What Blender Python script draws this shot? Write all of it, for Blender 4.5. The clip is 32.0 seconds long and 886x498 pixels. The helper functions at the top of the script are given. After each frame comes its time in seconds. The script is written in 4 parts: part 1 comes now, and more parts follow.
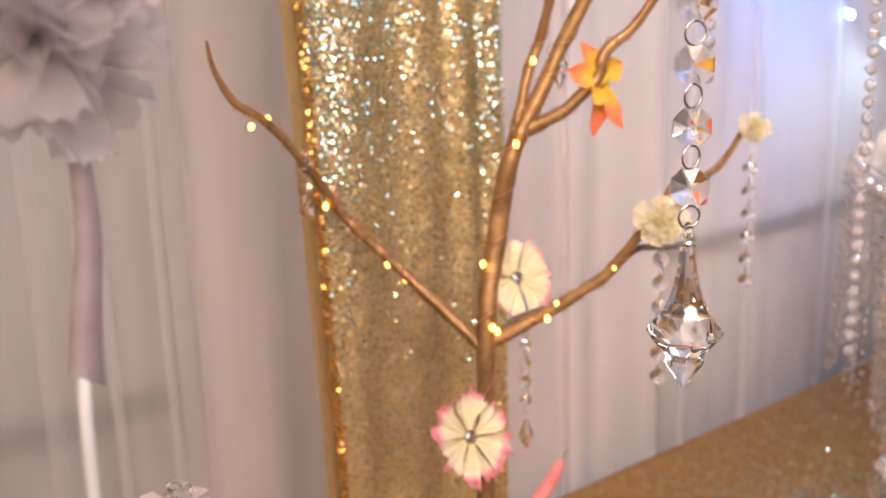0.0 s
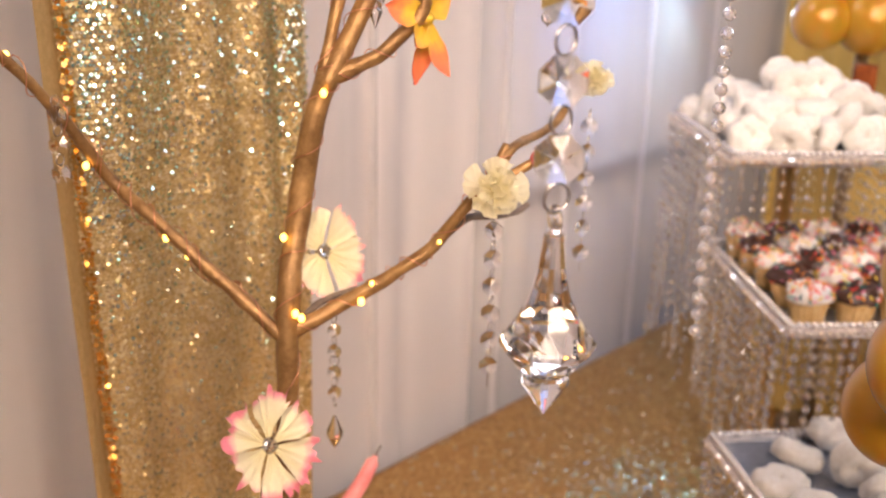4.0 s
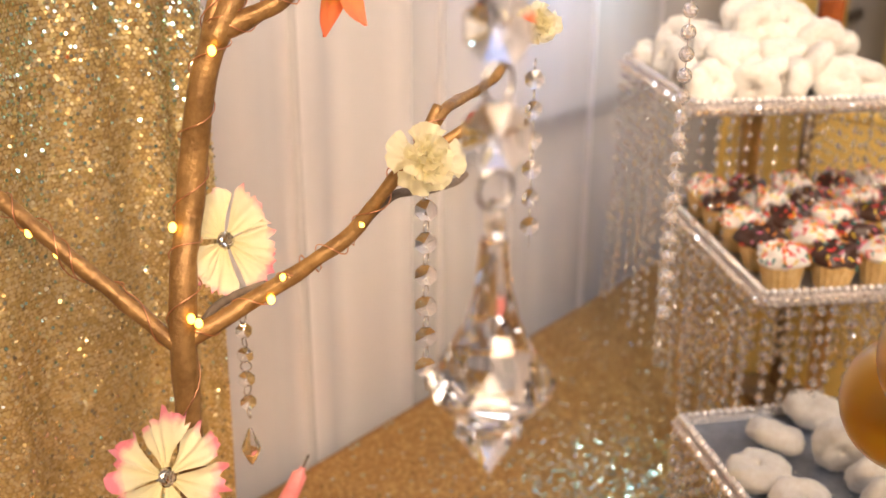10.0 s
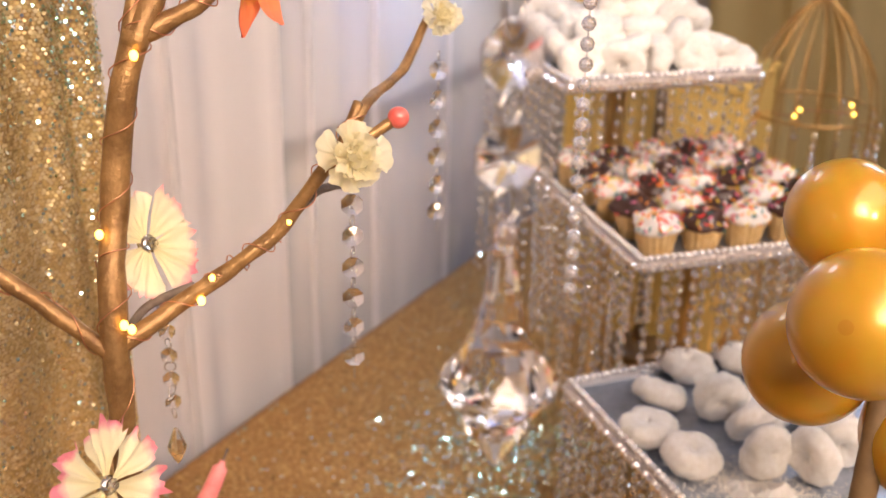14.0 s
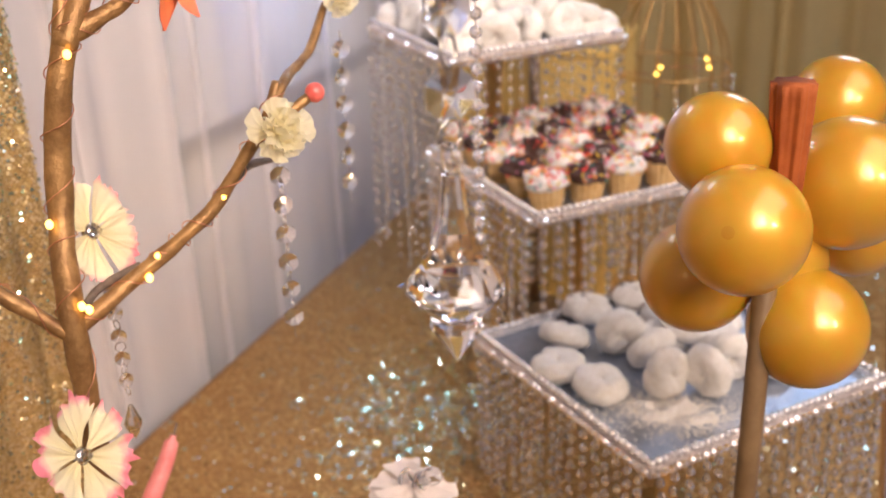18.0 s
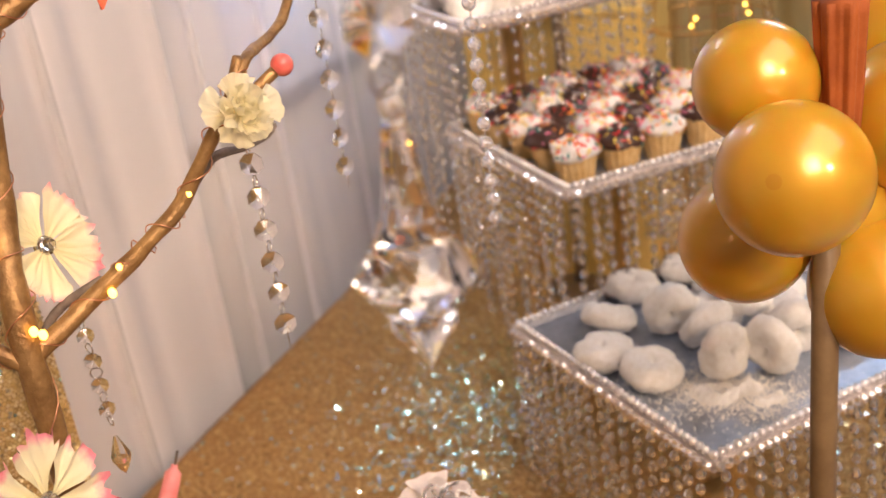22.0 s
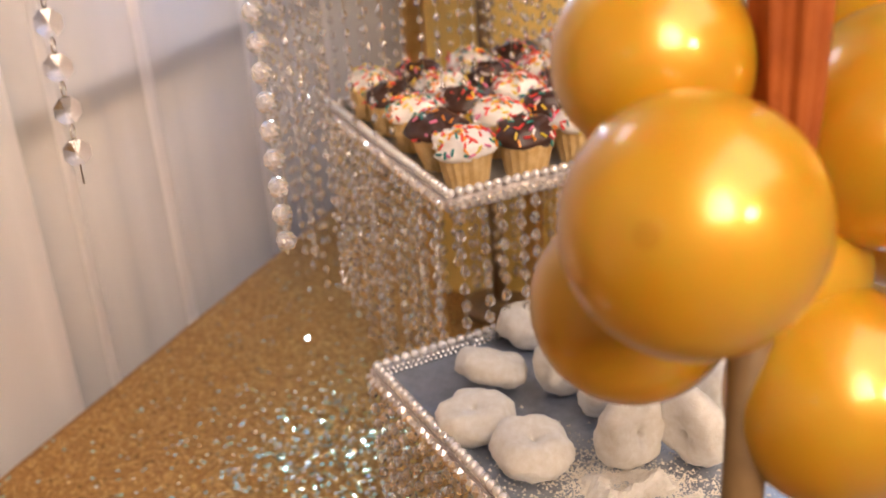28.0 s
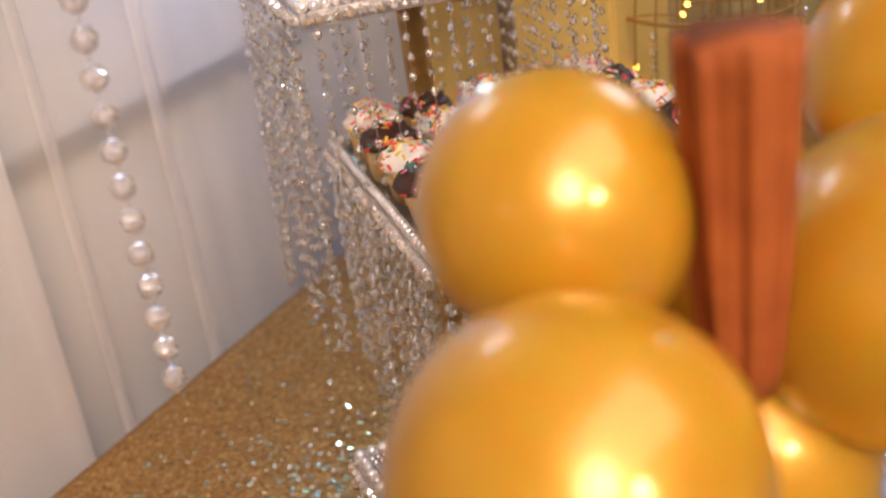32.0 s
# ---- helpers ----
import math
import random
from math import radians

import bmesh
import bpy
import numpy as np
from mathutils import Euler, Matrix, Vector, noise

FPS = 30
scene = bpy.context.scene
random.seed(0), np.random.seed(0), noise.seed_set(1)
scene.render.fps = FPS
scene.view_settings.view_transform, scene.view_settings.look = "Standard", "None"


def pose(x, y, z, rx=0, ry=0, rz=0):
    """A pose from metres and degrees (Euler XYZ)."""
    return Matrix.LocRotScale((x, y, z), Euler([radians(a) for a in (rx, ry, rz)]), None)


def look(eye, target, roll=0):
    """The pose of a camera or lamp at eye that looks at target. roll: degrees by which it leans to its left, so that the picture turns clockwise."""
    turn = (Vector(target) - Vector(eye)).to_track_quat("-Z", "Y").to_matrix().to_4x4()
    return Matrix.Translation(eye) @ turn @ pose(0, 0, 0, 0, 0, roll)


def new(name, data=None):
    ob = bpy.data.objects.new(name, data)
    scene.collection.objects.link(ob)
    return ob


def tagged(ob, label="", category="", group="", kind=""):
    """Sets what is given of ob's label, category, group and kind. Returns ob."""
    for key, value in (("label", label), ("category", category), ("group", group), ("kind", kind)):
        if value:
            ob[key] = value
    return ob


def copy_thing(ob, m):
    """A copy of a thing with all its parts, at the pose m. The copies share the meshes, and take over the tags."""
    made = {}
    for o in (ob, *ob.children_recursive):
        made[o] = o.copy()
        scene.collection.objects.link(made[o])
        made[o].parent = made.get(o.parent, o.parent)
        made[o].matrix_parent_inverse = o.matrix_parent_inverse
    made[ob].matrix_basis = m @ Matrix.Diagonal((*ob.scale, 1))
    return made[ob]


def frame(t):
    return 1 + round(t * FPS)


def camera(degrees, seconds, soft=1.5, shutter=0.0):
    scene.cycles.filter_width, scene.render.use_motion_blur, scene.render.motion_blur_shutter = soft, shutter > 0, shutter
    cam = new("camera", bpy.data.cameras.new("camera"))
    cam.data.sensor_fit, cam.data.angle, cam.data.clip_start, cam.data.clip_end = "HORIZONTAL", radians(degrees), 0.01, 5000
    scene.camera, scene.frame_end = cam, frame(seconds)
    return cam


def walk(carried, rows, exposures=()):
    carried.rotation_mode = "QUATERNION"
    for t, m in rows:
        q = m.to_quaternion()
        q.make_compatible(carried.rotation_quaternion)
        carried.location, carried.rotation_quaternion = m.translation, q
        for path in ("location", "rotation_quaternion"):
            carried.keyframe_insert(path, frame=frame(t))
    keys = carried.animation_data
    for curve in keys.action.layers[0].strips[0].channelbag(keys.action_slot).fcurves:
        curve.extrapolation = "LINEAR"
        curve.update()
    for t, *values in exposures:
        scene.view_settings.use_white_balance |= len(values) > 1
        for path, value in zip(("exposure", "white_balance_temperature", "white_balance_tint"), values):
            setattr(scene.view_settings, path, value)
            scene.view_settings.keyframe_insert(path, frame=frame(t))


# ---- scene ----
SOFT = 1.5
EXPOSURES = [(0, -0.40, 5600, 17), (4, -0.36, 5850, 14), (7, -0.27, 6400, 1), (9, -0.26, 6450, 3), (11, -0.26, 6250, 13), (17, -0.34, 5600, 13), (21, -0.38, 5800, 13), (25, -0.25, 6400, 12), (30, -0.44, 6000, 12), (32, -0.48, 5850, 11)]
cam = camera(43.67, 32.0, soft=SOFT)
PATH = [
    (0, (-0.6636, -1.1688, 0.8854), (-0.0772, -0.4067, 0.6110), -1.59),
    (0.5, (-0.6550, -1.1498, 0.8890), (-0.0312, -0.4262, 0.5936), -1.45),
    (1, (-0.6394, -1.1246, 0.8907), (0.0127, -0.4289, 0.5892), -0.70),
    (1.5, (-0.6276, -1.1010, 0.8847), (0.0391, -0.4193, 0.5834), -0.15),
    (2, (-0.6121, -1.0818, 0.8779), (0.0619, -0.4106, 0.5693), 0.51),
    (2.5, (-0.5985, -1.0677, 0.8738), (0.0867, -0.4113, 0.5581), 0.79),
    (3, (-0.5850, -1.0556, 0.8686), (0.1138, -0.4154, 0.5496), 1.20),
    (3.5, (-0.5723, -1.0441, 0.8647), (0.1335, -0.4129, 0.5430), 1.30),
    (4, (-0.5533, -1.0309, 0.8592), (0.1561, -0.4054, 0.5346), 1.60),
    (4.5, (-0.5369, -1.0193, 0.8564), (0.1793, -0.4033, 0.5283), 1.80),
    (6.5, (-0.4435, -0.9865, 0.8324), (0.2587, -0.3608, 0.4925), 0.97),
    (7, (-0.4185, -0.9871, 0.8250), (0.2810, -0.3599, 0.4825), 0.96),
    (7.5, (-0.4051, -0.9957, 0.8209), (0.2824, -0.3567, 0.4760), 0.58),
    (8, (-0.4040, -0.9965, 0.8200), (0.2568, -0.3314, 0.4723), 0.03),
    (8.5, (-0.4052, -0.9881, 0.8221), (0.2656, -0.3333, 0.4740), 0.21),
    (9, (-0.4156, -0.9658, 0.8246), (0.2735, -0.3402, 0.4589), 0.17),
    (9.5, (-0.4255, -0.9476, 0.8297), (0.2841, -0.3448, 0.4649), 0.55),
    (10, (-0.4319, -0.9471, 0.8330), (0.2960, -0.3672, 0.4670), 0.44),
    (10.5, (-0.4438, -0.9475, 0.8349), (0.2930, -0.3839, 0.4616), 0.59),
    (11, (-0.4561, -0.9430, 0.8405), (0.2909, -0.3962, 0.4623), 0.44),
    (11.5, (-0.4713, -0.9377, 0.8488), (0.2871, -0.4088, 0.4679), 0.53),
    (12, (-0.4807, -0.9321, 0.8568), (0.2889, -0.4198, 0.4756), 0.79),
    (12.5, (-0.4815, -0.9183, 0.8576), (0.3017, -0.4293, 0.4735), 1.03),
    (13, (-0.4829, -0.9113, 0.8614), (0.3088, -0.4428, 0.4693), 1.12),
    (13.5, (-0.4817, -0.9049, 0.8617), (0.3164, -0.4517, 0.4647), 1.48),
    (15.5, (-0.4992, -0.8932, 0.8448), (0.3305, -0.4820, 0.4674), -0.25),
    (16, (-0.5025, -0.8964, 0.8446), (0.3369, -0.5038, 0.4687), -0.09),
    (16.5, (-0.5097, -0.8946, 0.8411), (0.3312, -0.5144, 0.4560), -0.51),
    (17, (-0.5218, -0.8938, 0.8457), (0.3211, -0.5249, 0.4539), -0.93),
    (17.5, (-0.5489, -0.8987, 0.8559), (0.2985, -0.5434, 0.4615), -1.26),
    (18, (-0.5780, -0.9062, 0.8615), (0.2728, -0.5620, 0.4644), -2.08),
    (18.5, (-0.6038, -0.9170, 0.8686), (0.2496, -0.5847, 0.4671), -2.86),
    (19, (-0.6256, -0.9326, 0.8773), (0.2304, -0.6065, 0.4762), -3.39),
    (19.5, (-0.6312, -0.9443, 0.8769), (0.2249, -0.6171, 0.4767), -4.31),
    (20, (-0.6327, -0.9474, 0.8694), (0.2255, -0.6175, 0.4761), -4.81),
    (20.5, (-0.6149, -0.9448, 0.8611), (0.2356, -0.5954, 0.4678), -6.09),
    (21, (-0.5644, -0.9272, 0.8408), (0.2775, -0.5609, 0.4445), -6.76),
    (21.5, (-0.5136, -0.9098, 0.8216), (0.3222, -0.5297, 0.4255), -6.65),
    (22, (-0.4673, -0.9038, 0.8065), (0.3601, -0.5085, 0.4075), -8.34),
    (22.5, (-0.4164, -0.8977, 0.7954), (0.4055, -0.4960, 0.3917), -8.22),
    (23, (-0.3740, -0.8963, 0.7763), (0.4437, -0.4893, 0.3690), -9.11),
    (23.5, (-0.3641, -0.8878, 0.7680), (0.4670, -0.5030, 0.3667), -9.00),
    (24, (-0.3344, -0.8860, 0.7730), (0.4950, -0.5037, 0.3657), -6.83),
    (24.5, (-0.3185, -0.8855, 0.7694), (0.5155, -0.5072, 0.3678), -6.43),
    (25, (-0.3030, -0.8821, 0.7637), (0.5343, -0.5081, 0.3649), -6.62),
    (25.5, (-0.2860, -0.8795, 0.7541), (0.5514, -0.5097, 0.3516), -6.50),
    (26, (-0.2664, -0.8781, 0.7426), (0.5720, -0.5169, 0.3345), -5.89),
    (26.5, (-0.2474, -0.8821, 0.7361), (0.5894, -0.5238, 0.3223), -5.68),
    (28.5, (-0.1481, -0.9103, 0.7063), (0.6733, -0.5186, 0.2917), -4.72),
    (29, (-0.1261, -0.9224, 0.7085), (0.6878, -0.5117, 0.2975), -5.62),
    (29.5, (-0.1063, -0.9299, 0.7080), (0.6979, -0.4946, 0.3033), -6.39),
    (30, (-0.0863, -0.9363, 0.7067), (0.7078, -0.4843, 0.3005), -6.76),
    (30.5, (-0.0694, -0.9393, 0.7117), (0.7158, -0.4764, 0.3004), -7.81),
    (31, (-0.0509, -0.9340, 0.7082), (0.7362, -0.4762, 0.2949), -7.59),
    (31.5, (-0.0359, -0.9249, 0.7125), (0.7448, -0.4596, 0.2953), -8.08),
    (32, (-0.0154, -0.9210, 0.7198), (0.7666, -0.4654, 0.2946), -7.75),
]
walk(cam, [(t, look(eye, target, roll)) for t, eye, target, roll in PATH], EXPOSURES)

cam.data.dof.use_dof, cam.data.dof.focus_distance, cam.data.dof.aperture_fstop = True, 0.72, 6.8

# ---- light ----
world = bpy.data.worlds.new("room_air")
scene.world = world
world.use_nodes = True
world.node_tree.nodes["Background"].inputs[0].default_value = (0.9, 0.85, 0.95, 1)
world.node_tree.nodes["Background"].inputs[1].default_value = 0.06


def area(name, eye, target, size, power, color, size_y=0.0, spread=180):
    data = bpy.data.lights.new(name, "AREA")
    data.energy, data.color, data.size = power, color, size
    if size_y:
        data.shape, data.size_y = "RECTANGLE", size_y
    data.spread = math.radians(spread)
    ob = new(name, data)
    ob.matrix_world = look(eye, target)
    return ob


# Stands for the side window that the balloons mirror.
area("cool_highlight_light", (2.50, -1.05, 1.55), (0.2, -0.83, 0.55), 0.60, 7.5, (0.70, 0.84, 1.0), 0.46)
# Added lamp, no window stands here; gives balloons their left cool highlight.
area("cool_highlight_light", (0.70, -0.11, 1.16), (0.35, -0.80, 0.35), 0.25, 0.95, (0.74, 0.84, 1.0), 0.12)
area("ceiling_panel_light", (0.08, -1.55, 2.42), (0.38, 0.0, 0.2), 2.3, 65, (1.0, 0.85, 0.76))
area("warm_spot_light", (-0.75, -2.7, 1.55), (0.62, -0.12, 0.22), 0.34, 2.4, (1.0, 0.70, 0.42), spread=50)
# Added fill lamp, no known source; brightens the low curtain behind the balloons.
area("warm_spot_light", (-1.30, -1.90, 2.0), (0.80, 0.0, 0.12), 1.0, 6.2, (1.0, 0.74, 0.50), spread=42)
area("warm_side_light", (-1.5, -0.35, 1.25), (0.1, -0.2, 0.4), 0.30, 1.6, (1.0, 0.64, 0.34))
area("blue_wash_light", (1.04, -0.14, 1.20), (1.10, 0.05, 0.84), 0.14, 1.2, (0.08, 0.32, 1.0), spread=60)
area("led_light", (1.36, -0.02, 0.66), (0.72, -0.36, 0.0), 0.05, 0.7, (0.76, 0.97, 1.0))


# ---- materials ----
def mat(name, color=(0.8, 0.8, 0.8), rough=0.5, metal=0.0, **more):
    m = bpy.data.materials.new(name)
    m.use_nodes = True
    b = m.node_tree.nodes["Principled BSDF"]
    b.inputs["Base Color"].default_value = (*color, 1)
    b.inputs["Roughness"].default_value = rough
    b.inputs["Metallic"].default_value = metal
    for key, value in more.items():
        b.inputs[key.replace("_", " ")].default_value = value
    return m


def node(m, kind, **values):
    n = m.node_tree.nodes.new(kind)
    for key, value in values.items():
        n.inputs[key.replace("_", " ")].default_value = value
    return n


def link(m, a, out, b, inp):
    m.node_tree.links.new(a.outputs[out], b.inputs[inp])


def ramp(m, source, out, stops, mode="LINEAR"):
    r = m.node_tree.nodes.new("ShaderNodeValToRGB")
    r.color_ramp.interpolation = mode
    while len(r.color_ramp.elements) < len(stops):
        r.color_ramp.elements.new(0.5)
    for e, (at, color) in zip(r.color_ramp.elements, stops):
        e.position, e.color = at, (*color, 1)
    link(m, source, out, r, "Fac")
    return r


def bsdf(m):
    return m.node_tree.nodes["Principled BSDF"]


def grain(m, scale, dark, light, bump=0.2, distance=0.002, detail=6.0, coord="Object"):
    """Colour that wanders between two tones, and a fine relief."""
    tc = m.node_tree.nodes.new("ShaderNodeTexCoord")
    n = node(m, "ShaderNodeTexNoise", Scale=scale, Detail=detail, Roughness=0.6)
    link(m, tc, coord, n, "Vector")
    r = ramp(m, n, "Fac", ((0.32, dark), (0.68, light)))
    link(m, r, "Color", bsdf(m), "Base Color")
    f = node(m, "ShaderNodeTexNoise", Scale=scale * 5, Detail=3.0)
    link(m, tc, coord, f, "Vector")
    b = node(m, "ShaderNodeBump", Strength=bump, Distance=distance)
    link(m, f, "Fac", b, "Height")
    link(m, b, "Normal", bsdf(m), "Normal")
    return m


def sequin_material(name, stops, rough, metal, shiny):
    """Mostly dull foil; the last share of the islands is bright and smooth."""
    m = mat(name, rough=rough, metal=metal)
    g = m.node_tree.nodes.new("ShaderNodeNewGeometry")
    r = ramp(m, g, "Random Per Island", stops)
    link(m, r, "Color", bsdf(m), "Base Color")
    k = ramp(m, g, "Random Per Island", ((0.0, (rough, rough, rough)), (1 - shiny, (rough * 0.8,) * 3), (1 - shiny + 0.01, (0.16, 0.16, 0.16)), (1.0, (0.12, 0.12, 0.12))))
    link(m, k, "Color", bsdf(m), "Roughness")
    return m


def sheer(name, color, open_share, through_share=0.5):
    m = bpy.data.materials.new(name)
    m.use_nodes = True
    t = m.node_tree
    t.nodes.remove(t.nodes["Principled BSDF"])
    out = t.nodes["Material Output"]
    d = node(m, "ShaderNodeBsdfDiffuse", Color=(*color, 1))
    l = node(m, "ShaderNodeBsdfTranslucent", Color=(*color, 1))
    a = node(m, "ShaderNodeMixShader", Fac=through_share)
    tr = node(m, "ShaderNodeBsdfTransparent", Color=(1, 1, 1, 1))
    b = node(m, "ShaderNodeMixShader", Fac=open_share)
    t.links.new(d.outputs[0], a.inputs[1])
    t.links.new(l.outputs[0], a.inputs[2])
    t.links.new(a.outputs[0], b.inputs[1])
    t.links.new(tr.outputs[0], b.inputs[2])
    t.links.new(b.outputs[0], out.inputs["Surface"])
    tc = t.nodes.new("ShaderNodeTexCoord")
    w = node(m, "ShaderNodeTexNoise", Scale=900.0, Detail=2.0)
    link(m, tc, "Object", w, "Vector")
    bp = node(m, "ShaderNodeBump", Strength=0.15, Distance=0.0005)
    link(m, w, "Fac", bp, "Height")
    link(m, bp, "Normal", d, "Normal")
    return m


def radial(name, stops, size, rough=0.55, **more):
    """Colour by the distance from the thing's own origin, out to size."""
    m = mat(name, rough=rough, **more)
    tc = m.node_tree.nodes.new("ShaderNodeTexCoord")
    v = m.node_tree.nodes.new("ShaderNodeVectorMath")
    v.operation = "LENGTH"
    link(m, tc, "Object", v, 0)
    n = node(m, "ShaderNodeTexNoise", Scale=120.0, Detail=4.0)
    link(m, tc, "Object", n, "Vector")
    k = node(m, "ShaderNodeMath")
    k.operation = "MULTIPLY"
    k.inputs[1].default_value = 1 / size
    link(m, v, "Value", k, 0)
    s = node(m, "ShaderNodeMath")
    s.operation = "MULTIPLY_ADD"
    s.inputs[1].default_value, s.inputs[2].default_value = 0.3, -0.15
    link(m, n, "Fac", s, 0)
    a = node(m, "ShaderNodeMath")
    a.operation = "ADD"
    link(m, k, "Value", a, 0)
    link(m, s, "Value", a, 1)
    r = ramp(m, a, "Value", stops)
    link(m, r, "Color", bsdf(m), "Base Color")
    b = node(m, "ShaderNodeBump", Strength=0.3, Distance=0.001)
    link(m, n, "Fac", b, "Height")
    link(m, b, "Normal", bsdf(m), "Normal")
    return m


def glow(name, color, strength):
    m = mat(name, color)
    bsdf(m).inputs["Emission Color"].default_value = (*color, 1)
    bsdf(m).inputs["Emission Strength"].default_value = strength
    return m


M_WALL = grain(mat("painted_wall", rough=0.8), 3, (0.72, 0.68, 0.65), (0.78, 0.75, 0.72), 0.1)
M_RAIL = grain(mat("taupe_rail", rough=0.35), 20, (0.10, 0.085, 0.08), (0.14, 0.12, 0.115), 0.1)
M_CEIL = grain(mat("ceiling_paint", rough=0.9), 4, (0.66, 0.62, 0.60), (0.72, 0.68, 0.66), 0.1)
M_FLOOR = grain(mat("pale_carpet", rough=0.9), 60, (0.56, 0.53, 0.58), (0.66, 0.63, 0.68), 0.4)
M_SHEER = sheer("sheer_voile", (0.90, 0.86, 0.84), 0.36, 0.45)
# Same voile as M_SHEER; the right curtain's brighter light is put into its tone.
M_VOILE = sheer("brightened_voile", (0.94, 0.89, 0.84), 0.58, 0.12)
M_DENSE = sheer("gathered_voile", (0.88, 0.83, 0.82), 0.08, 0.2)
M_BEIGE = sheer("cream_drape", (0.94, 0.76, 0.36), 0.05, 0.25)
M_SATIN = grain(mat("gold_satin", rough=0.42, metal=0.10), 8, (0.76, 0.53, 0.13), (0.84, 0.62, 0.20), 0.15)
M_BACK = grain(mat("gold_mesh_cloth", rough=0.6, metal=0.3), 260, (0.30, 0.14, 0.035), (0.44, 0.23, 0.065), 0.5)
M_HEM = grain(mat("gold_hem_cloth", rough=0.5, metal=0.3), 200, (0.50, 0.33, 0.12), (0.62, 0.43, 0.18), 0.4)
M_SEQ = sequin_material("gold_sequin", ((0.0, (0.72, 0.54, 0.22)), (0.5, (0.84, 0.68, 0.34)), (1.0, (0.93, 0.82, 0.54))), 0.50, 0.70, 0.08)
# Pale teal colours imitate cool light glinting on gold and bronze sequins.
M_GLINT = sequin_material("painted_glint_sequin", ((0.0, (0.46, 0.82, 0.72)), (0.55, (0.66, 0.92, 0.88)), (0.8, (0.90, 0.96, 0.96)), (0.92, (0.95, 0.80, 0.48))), 0.22, 0.95, 0.5)
M_SEQH = sequin_material("orange_sequin", ((0.0, (0.70, 0.34, 0.06)), (0.5, (0.86, 0.46, 0.10)), (1.0, (0.95, 0.62, 0.20))), 0.30, 0.9, 0.4)
M_SEQT = sequin_material("bronze_sequin", ((0.0, (0.46, 0.245, 0.070)), (0.6, (0.62, 0.365, 0.122)), (1.0, (0.74, 0.48, 0.19))), 0.52, 0.6, 0.03)
M_BARK = grain(mat("copper_painted_bark", rough=0.42, metal=0.5), 60, (0.23, 0.120, 0.042), (0.50, 0.29, 0.105), 0.5, 0.002)
M_TWIG = grain(mat("grey_bark", rough=0.7), 80, (0.12, 0.09, 0.07), (0.26, 0.20, 0.155), 0.6, 0.002)
M_COPPER = mat("copper_wire", (0.72, 0.36, 0.20), 0.3, 1.0)
M_STEEL = mat("silver_wire", (0.62, 0.60, 0.58), 0.25, 1.0)
M_GLASS = mat("crystal_glass", (1, 0.985, 0.98), 0.012, 0.0, Transmission_Weight=1.0, IOR=1.38, Coat_Weight=0.4, Coat_Roughness=0.02)
M_DRAPE = mat("drape_crystal", (0.98, 0.97, 0.98), 0.03, 0.0, Transmission_Weight=0.92, IOR=1.30, Coat_Weight=0.8, Coat_Roughness=0.03)
M_BEAD = mat("clear_bead", (0.94, 0.91, 0.93), 0.03, 0.0, Transmission_Weight=0.80, IOR=1.30, Coat_Weight=1.0, Coat_Roughness=0.02)
M_CUT = mat("cut_crystal", (1, 0.98, 0.96), 0.01, 0.0, Transmission_Weight=1.0, IOR=1.33, Coat_Weight=0.7, Coat_Roughness=0.02)
M_PEARL = mat("rim_pearl", (0.90, 0.87, 0.87), 0.10, 0.60, Coat_Weight=0.8)
M_SILVER = grain(mat("hammered_silver", rough=0.32, metal=0.85), 90, (0.36, 0.41, 0.51), (0.50, 0.55, 0.65), 0.25)
M_RIM = grain(mat("pale_silver_rim", rough=0.28, metal=0.7), 120, (0.60, 0.55, 0.54), (0.76, 0.71, 0.70), 0.3)
M_RIMGEM = mat("rim_crystal", (0.96, 0.88, 0.80), 0.06, 0.75, Coat_Weight=0.6)
M_GOLDMETAL = grain(mat("gold_metal", rough=0.35, metal=0.8), 40, (0.50, 0.30, 0.09), (0.66, 0.44, 0.16), 0.15)
M_BULB = glow("warm_bulb", (1.0, 0.54, 0.075), 9.0)
M_LED = glow("blue_white_led", (0.45, 0.80, 1.0), 40.0)
M_CARN = radial("cream_pink_petal", ((0.0, (0.70, 0.58, 0.27)), (0.45, (0.75, 0.66, 0.38)), (0.82, (0.78, 0.69, 0.46)), (0.95, (0.82, 0.36, 0.36)), (1.0, (0.76, 0.22, 0.27))), 0.043, 0.6, Sheen_Weight=0.3)
M_LILY = radial("orange_petal", ((0.0, (0.72, 0.48, 0.03)), (0.32, (0.80, 0.50, 0.04)), (0.52, (0.86, 0.24, 0.08)), (1.0, (0.84, 0.15, 0.09))), 0.065, 0.55)
M_ROSE = sheer("ivory_organza", (0.94, 0.88, 0.64), 0.16, 0.40)
M_BERRY = grain(mat("coral_berry", rough=0.3, Coat_Weight=0.4), 90, (0.72, 0.10, 0.08), (0.82, 0.20, 0.16), 0.2, 0.001)
M_BUD = grain(mat("pink_bud", rough=0.55), 60, (0.80, 0.22, 0.22), (0.86, 0.34, 0.32), 0.2, 0.001)
M_SUGAR = grain(mat("powdered_sugar_coat", rough=0.95), 150, (0.84, 0.79, 0.72), (0.95, 0.92, 0.88), 0.40, 0.0014)
M_CAKE = grain(mat("yellow_cake", rough=0.85), 120, (0.66, 0.42, 0.16), (0.80, 0.58, 0.28), 0.6, 0.002)
M_CREAM = grain(mat("white_frosting", rough=0.45), 30, (0.80, 0.74, 0.70), (0.86, 0.82, 0.79), 0.3, 0.002)
